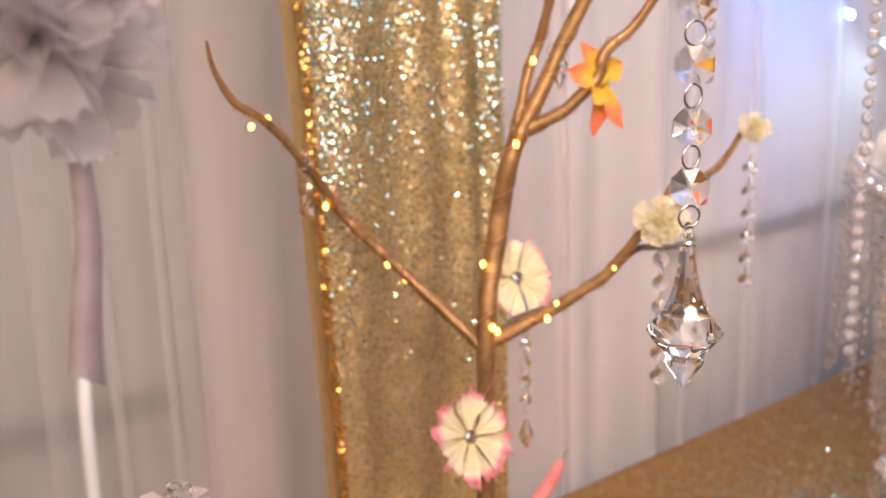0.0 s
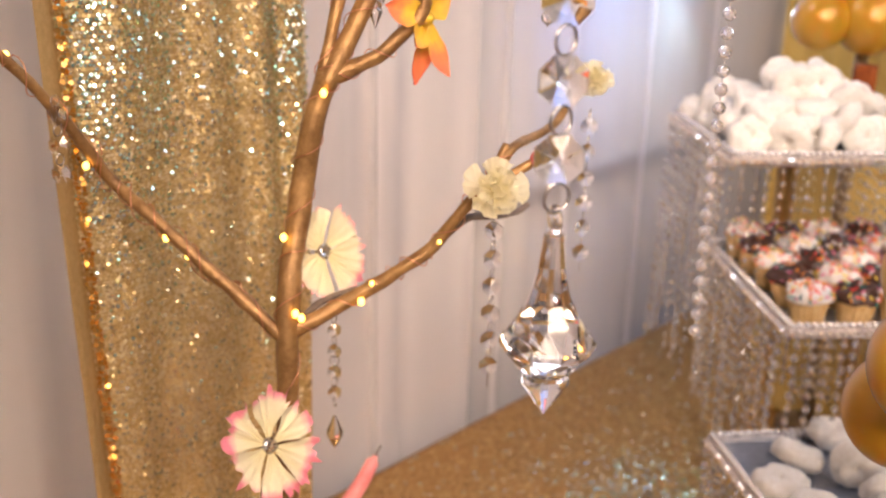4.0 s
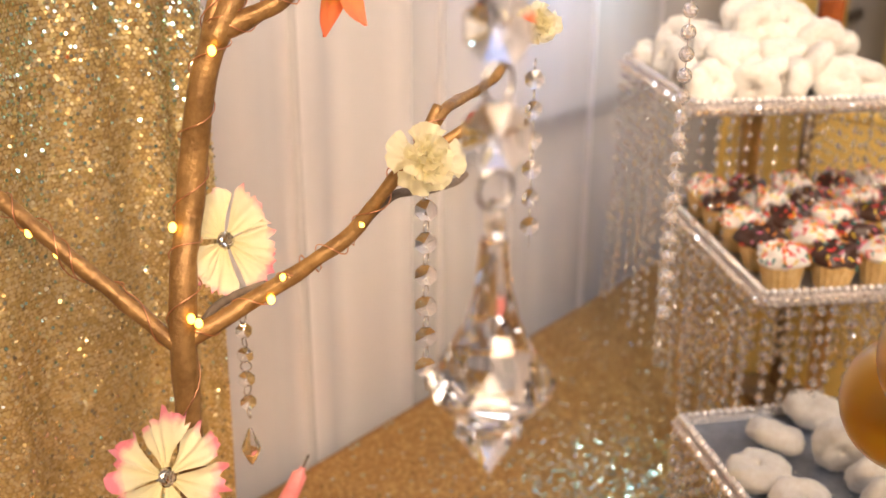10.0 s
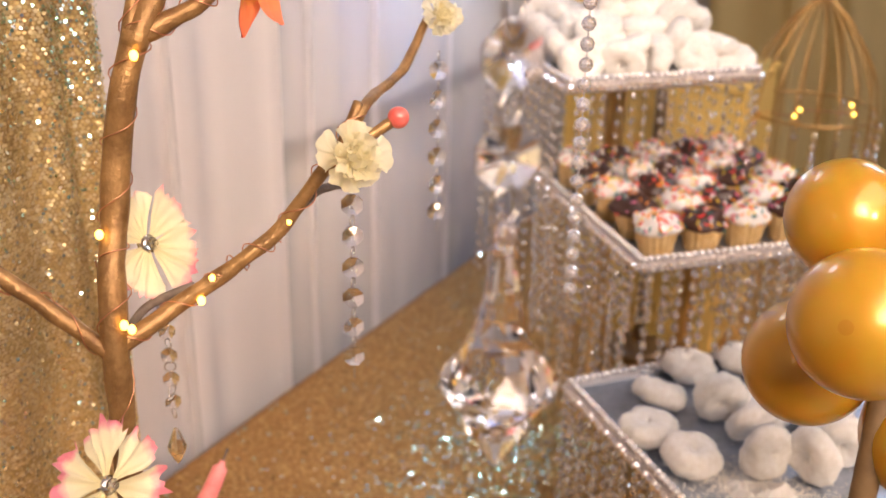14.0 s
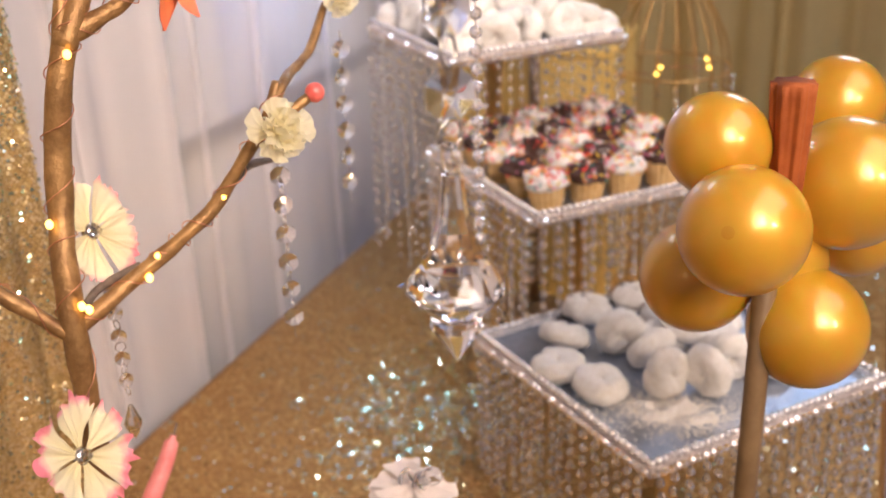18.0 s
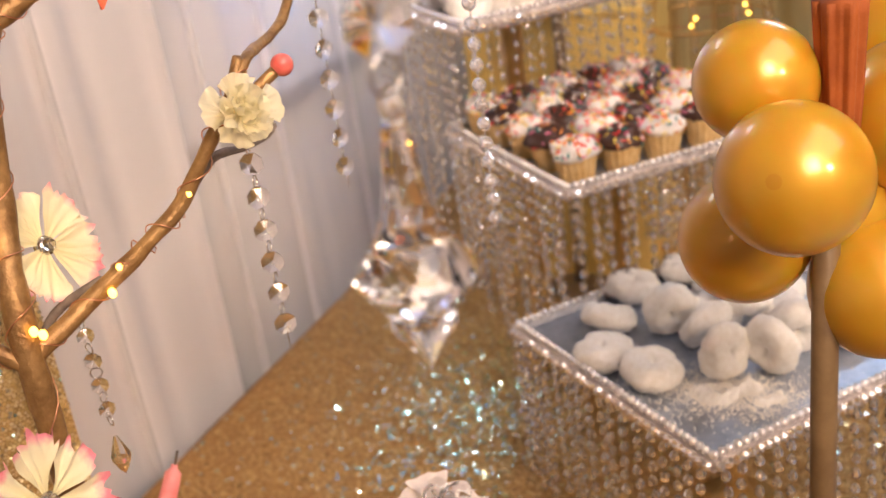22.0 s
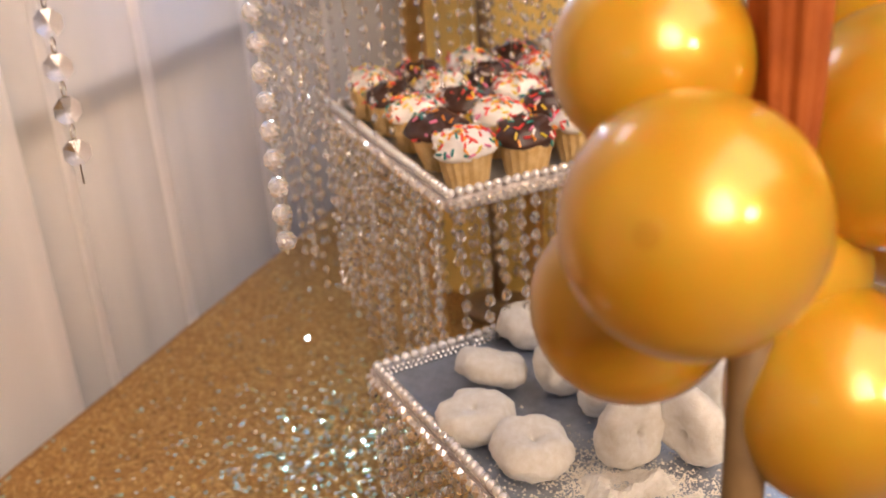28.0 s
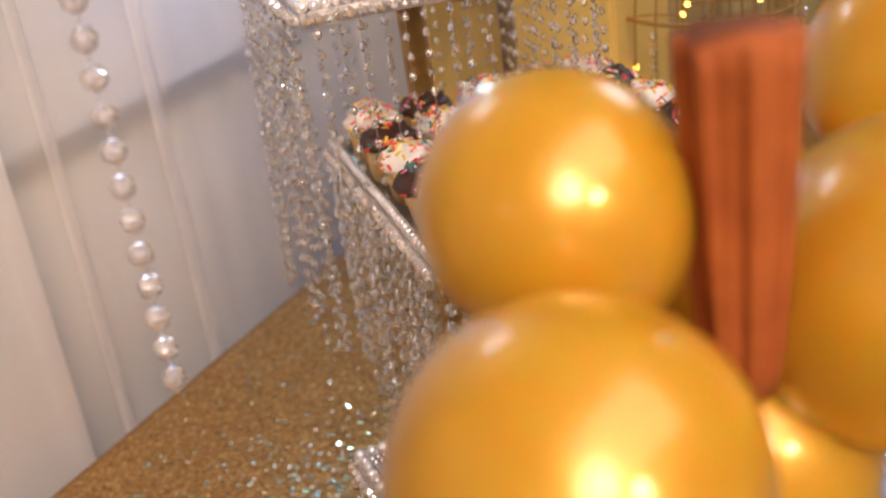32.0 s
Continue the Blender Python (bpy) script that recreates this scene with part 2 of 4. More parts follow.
M_CHOC = grain(mat("chocolate_frosting", rough=0.38), 30, (0.045, 0.018, 0.012), (0.085, 0.034, 0.022), 0.3, 0.002)
M_ORANGE = grain(mat("orange_crepe", rough=0.8), 40, (0.28, 0.060, 0.006), (0.40, 0.10, 0.011), 0.4, 0.002)
M_STICK = grain(mat("varnished_wood", rough=0.45), 25, (0.15, 0.088, 0.038), (0.24, 0.15, 0.066), 0.2, 0.001)
M_TULLE = sheer("grey_tulle", (0.72, 0.66, 0.67), 0.45, 0.5)
M_STICKWHITE = grain(mat("white_lacquered_wood", rough=0.5), 40, (0.70, 0.66, 0.64), (0.78, 0.74, 0.72), 0.15, 0.001)
M_RIBBON = grain(mat("taupe_ribbon", rough=0.5), 60, (0.26, 0.20, 0.20), (0.34, 0.27, 0.27), 0.3, 0.001)
M_IVORY = grain(mat("ivory_paper", rough=0.7), 30, (0.76, 0.64, 0.56), (0.84, 0.74, 0.66), 0.2, 0.001)
M_SPRINKLE = mat("sugar_sprinkles", rough=0.4)
_g = M_SPRINKLE.node_tree.nodes.new("ShaderNodeNewGeometry")
_r = ramp(M_SPRINKLE, _g, "Random Per Island", ((0.0, (0.80, 0.06, 0.05)), (0.2, (0.86, 0.30, 0.03)), (0.4, (0.85, 0.62, 0.05)), (0.55, (0.02, 0.22, 0.20)), (0.7, (0.85, 0.80, 0.78)), (0.85, (0.75, 0.20, 0.35))), "CONSTANT")
link(M_SPRINKLE, _r, "Color", bsdf(M_SPRINKLE), "Base Color")

M_BALLOON = mat("pearl_gold_balloon", (0.82, 0.40, 0.035), 0.36, 0.25, Coat_Weight=0.75, Coat_Roughness=0.10, Subsurface_Weight=0.45, Subsurface_Scale=0.03)
_tc = M_BALLOON.node_tree.nodes.new("ShaderNodeTexCoord")
_n = node(M_BALLOON, "ShaderNodeTexNoise", Scale=14.0, Detail=3.0)
link(M_BALLOON, _tc, "Object", _n, "Vector")
_r = ramp(M_BALLOON, _n, "Fac", ((0.3, (0.60, 0.300, 0.010)), (0.7, (0.69, 0.385, 0.020))))
link(M_BALLOON, _r, "Color", bsdf(M_BALLOON), "Base Color")


M_SPOT = mat("thick_gold_rubber", (0.60, 0.280, 0.009), 0.36, 0.25, Coat_Weight=0.75, Coat_Roughness=0.10, Subsurface_Weight=0.45, Subsurface_Scale=0.03)


# ---- mesh tools ----
def mesh_of(name, bm, material, smooth=False):
    me = bpy.data.meshes.new(name)
    bm.to_mesh(me)
    bm.free()
    me.materials.append(material)
    if smooth:
        for p in me.polygons:
            p.use_smooth = True
    return me


def part(name, bm, material, parent, label="", smooth=False):
    me = bm if isinstance(bm, bpy.types.Mesh) else mesh_of(name, bm, material, smooth)
    ob = new(name, me)
    ob.parent = parent
    if label:
        ob["label"] = label
    return ob


def thing(name, at, label, category, group="", kind=""):
    ob = new(name)
    ob.empty_display_size = 0.02
    ob.location = at
    return tagged(ob, label, category, group, kind)


def box_bm(a, b, bevel=0.0):
    bm = bmesh.new()
    bmesh.ops.create_cube(bm, size=1)
    bmesh.ops.scale(bm, vec=[q - p for p, q in zip(a, b)], verts=bm.verts)
    bmesh.ops.translate(bm, vec=[(p + q) / 2 for p, q in zip(a, b)], verts=bm.verts)
    if bevel:
        bmesh.ops.bevel(bm, geom=bm.edges[:], offset=bevel, segments=2, affect="EDGES")
    return bm


def raw(name, verts, faces, material, smooth=False):
    me = bpy.data.meshes.new(name)
    me.from_pydata(verts, [], faces)
    me.materials.append(material)
    if smooth:
        for p in me.polygons:
            p.use_smooth = True
    return me


def structure(name, bm, material, label, category):
    me = mesh_of(name, bm, material)
    return tagged(new(name, me), label, category, kind="structure")


def spline(points, per=6):
    """A smooth line through the points, as Vectors."""
    pts = [Vector(p) for p in points]
    if len(pts) < 3:
        return [pts[0].lerp(pts[-1], k / per) for k in range(per + 1)]
    out = []
    for i in range(len(pts) - 1):
        a, b, c, d = pts[max(i - 1, 0)], pts[i], pts[i + 1], pts[min(i + 2, len(pts) - 1)]
        for k in range(per):
            t = k / per
            out.append(0.5 * (2 * b + (c - a) * t + (2 * a - 5 * b + 4 * c - d) * t * t + (3 * b - a - 3 * c + d) * t ** 3))
    out.append(pts[-1])
    return out


def tube(line, radius, sides=10, closed=True, knots=0.0, seed=0):
    """A tube along a line; radius is a number or a function of the share of the way."""
    verts, faces = [], []
    side = None
    for i, p in enumerate(line):
        way = (line[min(i + 1, len(line) - 1)] - line[max(i - 1, 0)]).normalized()
        if side is None:
            side = way.orthogonal().normalized()
        side = (side - way * side.dot(way)).normalized()
        up = way.cross(side)
        s = i / (len(line) - 1)
        r = radius(s) if callable(radius) else radius
        for k in range(sides):
            a = 2 * math.pi * k / sides
            w = r * (1 + knots * noise.noise(Vector((p.x * 60 + seed, p.y * 60 + k * 0.35, p.z * 45))))
            verts.append(p + (side * math.cos(a) + up * math.sin(a)) * w)
    for i in range(len(line) - 1):
        for k in range(sides):
            a, b = i * sides + k, i * sides + (k + 1) % sides
            faces.append((a, b, b + sides, a + sides))
    if closed:
        faces.append(tuple(range(sides - 1, -1, -1)))
        n = (len(line) - 1) * sides
        faces.append(tuple(range(n, n + sides)))
    return verts, faces


def tube_part(name, line, radius, material, parent, sides=10, knots=0.0, seed=0, label=""):
    origin = parent.matrix_basis.translation if parent else Vector()
    v, f = tube([Vector(p) - origin for p in line], radius, sides, True, knots, seed)
    return part(name, raw(name, v, f, material, True), None, parent, label)


def lathe(profile, sides, twist=0.0):
    """A turned or faceted form from (radius, height) pairs."""
    verts, faces, rings = [], [], []
    for j, (r, z) in enumerate(profile):
        if r < 1e-6:
            rings.append([len(verts)])
            verts.append((0, 0, z))
        else:
            rings.append(list(range(len(verts), len(verts) + sides)))
            verts += [(r * math.cos(2 * math.pi * (k + twist * j) / sides), r * math.sin(2 * math.pi * (k + twist * j) / sides), z) for k in range(sides)]
    for a, b in zip(rings, rings[1:]):
        for k in range(sides):
            q = [a[k % len(a)], a[(k + 1) % len(a)], b[(k + 1) % len(b)], b[k % len(b)]]
            faces.append(tuple(dict.fromkeys(q)))
    return verts, faces


def octagon(r, thick):
    """A cut octagon crystal, flat in its local xz plane, its facets meeting at a point on both sides."""
    g = thick * 0.18
    verts, faces = [(0.06 * r, -thick, 0.10 * r), (-0.05 * r, thick, -0.08 * r)], []
    for y in (-g, g):
        verts += [(r * math.cos(2 * math.pi * (k + 0.5) / 8), y, r * math.sin(2 * math.pi * (k + 0.5) / 8)) for k in range(8)]
    for k in range(8):
        n = (k + 1) % 8
        faces += [(0, 2 + k, 2 + n), (1, 10 + n, 10 + k), (2 + k, 10 + k, 10 + n, 2 + n)]
    return verts, faces


def joined(pieces):
    """One list of verts and faces out of (verts, faces, matrix) pieces."""
    verts, faces = [], []
    for v, f, m in pieces:
        n = len(verts)
        verts += [m @ Vector(p) for p in v]
        faces += [tuple(i + n for i in q) for q in f]
    return verts, faces


def ring_mesh(name, r, w, material):
    line = [Vector((r * math.cos(a), 0, r * math.sin(a))) for a in [2 * math.pi * k / 14 for k in range(15)]]
    v, f = tube(line, w, 5, False)
    return raw(name, v, f, material, True)


# ---- the room ----
structure("floor", box_bm((-3.2, -3.8, -0.80), (2.9, 0.3, -0.75)), M_FLOOR, "pale lavender grey carpeted floor under the dessert table", "floor")
structure("ceiling", box_bm((-3.2, -3.8, 2.50), (2.9, 0.3, 2.55)), M_CEIL, "plain pale painted ceiling over the room", "ceiling")
structure("wall_north", box_bm((-3.2, 0.118, -0.75), (2.9, 0.25, 2.50)), M_WALL, "pale painted wall behind the white curtains", "wall")
structure("wall_south", box_bm((-3.2, -3.8, -0.75), (2.9, -3.7, 2.50)), M_WALL, "pale painted wall at the room's far side", "wall")
structure("wall_west", box_bm((-3.2, -3.7, -0.75), (-3.1, 0.118, 2.50)), M_WALL, "pale painted side wall", "wall")
structure("wall_east", box_bm((2.8, -3.7, -0.75), (2.9, 0.118, 2.50)), M_WALL, "pale painted side wall behind cream drapes", "wall")
structure("trim", box_bm((-3.1, 0.10, 0.30), (2.8, 0.117, 0.328), 0.004), M_RAIL, "taupe chair rail seen through the sheer curtain", "wall trim")


def curtain(name, x0, x1, y, z0, z1, folds, depth, material, label, lean=0.0, seed=0, along="x", pleats=()):
    """A hanging cloth with uneven folds; lean shifts its foot sideways."""
    nx, nz = max(24, folds * 10), 26
    verts, faces = [], []
    for j in range(nz + 1):
        t = j / nz
        for i in range(nx + 1):
            s = i / nx
            w = s * folds + 0.5 * noise.noise(Vector((s * 3.1 + seed, t * 0.7, seed)))
            f = math.sin(2 * math.pi * w) + 0.4 * math.sin(2 * math.pi * 2.3 * w + seed)
            d = depth * f * (0.75 + 0.35 * t + 0.25 * noise.noise(Vector((s * 5, t * 1.3 + seed, 2.0))))
            p = x0 + (x1 - x0) * s + lean * t + 0.006 * noise.noise(Vector((s * 9, t * 2, seed + 5)))
            z = z1 + (z0 - z1) * t
            verts.append((p, y + d, z) if along == "x" else (y + d, p, z))
    for j in range(nz):
        for i in range(nx):
            a = j * (nx + 1) + i
            faces.append((a, a + 1, a + nx + 2, a + nx + 1))
    ob = thing(name, (0, 0, 0), label, "curtain", "curtains along the wall")
    part("cloth", raw("cloth", verts, faces, material, True), None, ob)
    rng = random.Random(seed)
    for at in pleats:
        pv, pf = [], []
        w, bend = rng.uniform(0.006, 0.012), rng.uniform(-0.02, 0.03)
        for j in range(nz + 1):
            t = j / nz
            c = at + bend * t * t + 0.004 * noise.noise(Vector((at * 7, t * 3, seed)))
            for q, d in ((-1, 0.0), (-0.5, -0.004), (0.5, -0.004), (1, 0.0)):
                across, out = c + q * w * (0.7 + 0.6 * t), y - depth - 0.003 + d
                pv.append((across, out, z1 + (z0 - z1) * t) if along == "x" else (out, across, z1 + (z0 - z1) * t))
        for j in range(nz):
            for q in range(3):
                a = j * 4 + q
                pf.append((a, a + 1, a + 5, a + 4))
        part("pleat", raw("pleat", pv, pf, material if material is M_BEIGE else M_SHEER, True), None, ob, "doubled pleat in the cloth")
    return ob


curtain("sheer_curtain", -2.4, -0.12, 0.050, -0.72, 2.46, 15, 0.010, M_SHEER, "white sheer voile curtain hanging before the wall", seed=3, pleats=(-0.52, -0.43, -0.30, -0.24, -0.155))
curtain("sheer_curtain", -0.14, 0.36, 0.055, -0.72, 2.46, 3, 0.008, M_DENSE, "white gathered voile curtain behind gold sequins", seed=5)
curtain("sheer_curtain", 0.33, 0.74, 0.050, -0.72, 2.46, 3, 0.006, M_DENSE, "white gathered voile curtain beside the gold panel", seed=8, pleats=(0.50,))
curtain("sheer_curtain", 0.72, 1.80, 0.050, -0.72, 2.46, 6, 0.005, M_VOILE, "white sheer voile curtain over the chair rail", seed=11, pleats=(0.80, 0.98, 1.22, 1.46))
curtain("gold_drape", 1.80, 2.5, 0.05, -0.72, 2.46, 5, 0.02, M_SATIN, "gold satin drape beside the white curtain", seed=14)
for k in range(4):
    curtain("cream_drape", -3.4 + 0.845 * k, -2.55 + 0.845 * k, 2.65 + 0.012 * (k % 2), -0.72, 2.46, 5, 0.018, M_BEIGE, "cream gold drape with deep folds on the side wall", seed=17 + k, along="y", pleats=(-3.2 + 0.845 * k, -2.8 + 0.845 * k))


# ---- sequins ----
def sequins(name, centres, normals, size, jitter, material, seed, loose=0.1, swing=0.3, ruffled=None):
    rng = np.random.default_rng(seed)
    share = np.full(len(normals), loose)
    if ruffled is not None:
        share += 0.45 * np.exp(-((centres[:, 0] - ruffled[0]) ** 2 + (centres[:, 1] - ruffled[1]) ** 2) / ruffled[2] ** 2)
    tilt = np.where(rng.random(len(normals)) < share, swing, jitter)[:, None]
    n = normals + rng.normal(0, 1, normals.shape) * tilt
    n /= np.linalg.norm(n, axis=1, keepdims=True)
    ref = np.where(np.abs(n[:, 2:3]) > 0.9, np.array([[1.0, 0, 0]]), np.array([[0, 0, 1.0]]))
    u = np.cross(n, ref)
    u /= np.linalg.norm(u, axis=1, keepdims=True)
    v = np.cross(n, u)
    a = np.arange(6) * math.pi / 3
    r = size * rng.uniform(0.85, 1.1, (len(n), 1, 1))
    pts = centres[:, None] + r * (np.cos(a)[None, :, None] * u[:, None] + np.sin(a)[None, :, None] * v[:, None])
    me = bpy.data.meshes.new(name)
    count = len(n)
    me.vertices.add(count * 6)
    me.vertices.foreach_set("co", pts.reshape(-1).astype(np.float32))
    me.loops.add(count * 6)
    me.loops.foreach_set("vertex_index", np.arange(count * 6, dtype=np.int32))
    me.polygons.add(count)
    me.polygons.foreach_set("loop_start", np.arange(0, count * 6, 6, dtype=np.int32))
    me.update(calc_edges=True)
    me.materials.append(material)
    return me


PANEL_X0, PANEL_X1, PANEL_Y = -0.1015, 0.1755, -0.2


def panel_y(s, z):
    """How far the sequin panel's folds stand before the wall."""
    w = 4.4 * s + 0.35 * np.sin(2.2 * z + 5 * s)
    return PANEL_Y - 0.0065 * np.sin(2 * np.pi * w) - 0.0035 * np.sin(2 * np.pi * 2.7 * s + 1.0 + z)


def panel_x(s, z):
    left = PANEL_X0 - 0.041 * (z - 0.5)
    return left + (PANEL_X1 - left) * s


panel = thing("sequin_curtain", (0.04, 0, 0.004), "gold sequin curtain panel with vertical folds hung before the voile", "curtain")
_v, _f = [], []
for j in range(41):
    for i in range(61):
        s, z = i / 60, 2.45 - 2.444 * j / 40
        _v.append((panel_x(s, z) - 0.04, float(panel_y(s, z)) + 0.002, z - 0.004))
for j in range(40):
    for i in range(60):
        a = j * 61 + i
        _f.append((a, a + 1, a + 62, a + 61))
part("backing_cloth", raw("backing_cloth", _v, _f, M_HEM, True), None, panel, "plain gold cloth under the sequins")
_pitch = 0.0034
_s, _z = np.meshgrid(np.arange(0.075, 0.99, _pitch / 0.277), np.arange(0.01, 0.98, _pitch))
_s = _s + (np.arange(_s.shape[0]) % 2)[:, None] * 0.5 * _pitch / 0.277
_s, _z = _s.ravel() + np.random.normal(0, 0.0012, _s.size), _z.ravel() + np.random.normal(0, 0.0004, _z.size)
_e = 1e-3
_dx = panel_x(_s + _e, _z) - panel_x(_s, _z)
_dy = panel_y(_s + _e, _z) - panel_y(_s, _z)
_dz = panel_y(_s, _z + _e) - panel_y(_s, _z)
_nrm = np.stack([_dy / _dx, -np.ones_like(_dx), _dz / _e], 1)
_nrm /= np.linalg.norm(_nrm, axis=1, keepdims=True)
_cen = np.stack([panel_x(_s, _z) - 0.04, panel_y(_s, _z), _z - 0.004], 1) + _nrm * 0.0015
tagged(part("sequin_layer", sequins("sequin_layer", _cen, _nrm, 0.0019, 0.12, M_SEQ, 4, 0.16, 0.30), None, panel), "small gold sequins in rows", kind="stuff")
# Cool glints put in as pale sequins, massed on the panel's upper half.
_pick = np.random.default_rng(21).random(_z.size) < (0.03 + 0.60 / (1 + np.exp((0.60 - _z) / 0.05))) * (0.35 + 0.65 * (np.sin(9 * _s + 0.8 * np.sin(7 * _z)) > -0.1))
tagged(part("painted_glint_layer", sequins("painted_glint_layer", _cen[_pick] + _nrm[_pick] * 0.0012, _nrm[_pick] + np.array([[0.14, 0.0, 0.23]]), 0.0015, 0.18, M_GLINT, 31, 0.3, 0.40), None, panel), "pale teal sequins imitating cool glints on the panel", kind="stuff")
_z = np.arange(0.01, 0.98, 0.0046)
_s = np.concatenate([np.full(_z.size, 0.085), np.full(_z.size, 0.105)]) + np.random.normal(0, 0.005, 2 * _z.size)
_z = np.concatenate([_z, _z + 0.0026])
_cen = np.stack([panel_x(_s, _z) - 0.04, panel_y(_s, _z) - 0.0042, _z - 0.004], 1)
_nrm = np.tile(np.array([[-0.35, -0.93, 0.05]]), (_z.size, 1))
tagged(part("hem_sequin_layer", sequins("hem_sequin_layer", _cen, _nrm, 0.0026, 0.22, M_SEQH, 9, 0.3, 0.35), None, panel), "column of orange gold sequins along the hem", kind="stuff")

# ---- the table ----
table = thing("dessert_table", (0.3, -0.5, -0.75), "long wooden table under a gold sequin cloth", "table")
part("tabletop", box_bm((-1.8, -0.47, 0.70), (1.7, 0.50, 0.74), 0.006), M_STICK, table)
for _x in (-1.7, 1.6):
    for _y in (-0.41, 0.42):
        part("leg", box_bm((_x - 0.03, _y - 0.03, 0), (_x + 0.03, _y + 0.03, 0.70), 0.004), M_STICK, table)
cloth = thing("tablecloth", (0.3, -0.5, -0.012), "gold bronze sequin cloth spread over the table", "tablecloth")
_v, _f = [], []
_rows = [(0.505, 0.009)] + [(0.495 - 0.970 * k / 24, 0.010 + 0.0012 * math.sin(k * 1.7)) for k in range(25)] + [(-0.485, -0.02), (-0.49, -0.70)]
for j, (y, z) in enumerate(_rows):
    for i in range(81):
        _v.append((-1.83 + 3.55 * i / 80, y, z + 0.0012 * noise.noise(Vector((i * 0.3, j * 0.4, 0)))))
for j in range(len(_rows) - 1):
    for i in range(80):
        a = j * 81 + i
        _f.append((a, a + 81, a + 82, a + 1))
part("cloth", raw("cloth", _v, _f, M_BACK, True), None, cloth, "bronze mesh cloth")
_pitch = 0.0050
_x, _y = np.meshgrid(np.arange(-0.15, 1.9, _pitch), np.arange(-0.970, -0.006, _pitch))
_x = _x + (np.arange(_x.shape[0]) % 2)[:, None] * 0.5 * _pitch
_x, _y = _x.ravel() + np.random.normal(0, 0.0007, _x.size), _y.ravel() + np.random.normal(0, 0.0007, _y.size)
_cen = np.stack([_x - 0.3, _y + 0.5, np.full(_x.size, 0.0135) + np.random.normal(0, 0.0006, _x.size)], 1)
_nrm = np.tile(np.array([[0, 0, 1.0]]), (_x.size, 1))
tagged(part("sequin_layer", sequins("table_sequin_layer", _cen, _nrm, 0.0028, 0.06, M_SEQT, 6, 0.10, 0.14), None, cloth), "small bronze gold sequins in rows", kind="stuff")
# Patch of lamp glints imitated by pale sequins, thickest at two spots.
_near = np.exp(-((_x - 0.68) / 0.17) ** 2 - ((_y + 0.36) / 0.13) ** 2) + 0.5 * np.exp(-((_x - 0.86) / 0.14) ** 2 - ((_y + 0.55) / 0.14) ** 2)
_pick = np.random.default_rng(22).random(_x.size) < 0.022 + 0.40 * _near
tagged(part("painted_glint_layer", sequins("table_painted_glint_layer", _cen[_pick] + np.array([[0, 0, 0.0014]]), _nrm[_pick], 0.0026, 0.12, M_GLINT, 33, 0.4, 0.25), None, cloth), "pale sequins imitating a patch of lamp glints", kind="stuff")

# ---- the copper tree ----
tree = thing("decorative_tree", (-0.02, -0.40, 0.0), "copper painted branch tree standing on the gold table", "tree")
TRUNK = [(-0.050, -0.415, 0.002), (-0.045, -0.412, 0.12), (-0.034, -0.405, 0.25), (-0.022, -0.395, 0.35), (-0.014, -0.388, 0.41), (-0.0085, -0.382, 0.493), (0.004, -0.373, 0.5416), (0.016, -0.366, 0.5675), (0.028, -0.363, 0.6164), (0.034, -0.369, 0.662), (0.0487, -0.3714, 0.7001)]
LEFT = [(-0.010, -0.380, 0.490), (-0.032, -0.344, 0.527), (-0.050, -0.311, 0.558), (-0.0645, -0.274, 0.587), (-0.071, -0.238, 0.606), (-0.078, -0.206, 0.6353), (-0.0895, -0.181, 0.665), (-0.1076, -0.147, 0.6994), (-0.1288, -0.116, 0.720), (-0.142, -0.100, 0.755), (-0.146, -0.095, 0.785)]
# Average camera place; points slid towards it keep their spot in its view.
MEAN_EYE = Vector((-0.58, -1.06, 0.87))


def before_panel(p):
    """Slides a back branch point along the camera's view ray, to clear the sequin panel."""
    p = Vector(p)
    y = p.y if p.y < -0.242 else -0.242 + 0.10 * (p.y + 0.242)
    return MEAN_EYE + (p - MEAN_EYE) * ((y - MEAN_EYE.y) / (p.y - MEAN_EYE.y))


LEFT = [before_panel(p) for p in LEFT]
RIGHT = [(-0.006, -0.383, 0.495), (0.031, -0.3955, 0.5093), (0.0566, -0.4135, 0.5257), (0.0772, -0.4335, 0.5455), (0.0952, -0.447, 0.5613), (0.112, -0.466, 0.5954), (0.129, -0.478, 0.6197), (0.150, -0.478, 0.6450)]
RIGHT2 = [(0.129, -0.478, 0.6197), (0.155, -0.480, 0.642), (0.205, -0.462, 0.640), (0.245, -0.456, 0.645), (0.272, -0.452, 0.660), (0.292, -0.4505, 0.677)]
STEM_A = [(0.044, -0.371, 0.690), (0.0752, -0.3783, 0.743), (0.0988, -0.3823, 0.786), (0.135, -0.41, 0.86), (0.20, -0.48, 0.97), (0.25, -0.54, 1.03), (0.298, -0.5885, 1.045)]
STEM_B = [(0.044, -0.369, 0.695), (0.0677, -0.3643, 0.757), (0.0819, -0.3654, 0.786), (0.08, -0.40, 0.87), (0.02, -0.53, 1.00), (-0.06, -0.65, 1.06), (-0.1321, -0.7316, 1.07)]
BRANCH_C = [(0.0481, -0.372, 0.698), (0.0753, -0.3926, 0.712), (0.0972, -0.4058, 0.731), (0.1130, -0.4140, 0.7506), (0.122, -0.415, 0.772), (0.15, -0.43, 0.80), (0.18, -0.455, 0.86), (0.2034, -0.473, 0.90)]
tube_part("trunk", spline(TRUNK), lambda s: 0.0100 - 0.0008 * s, M_BARK, tree, 12, 0.16, 1)
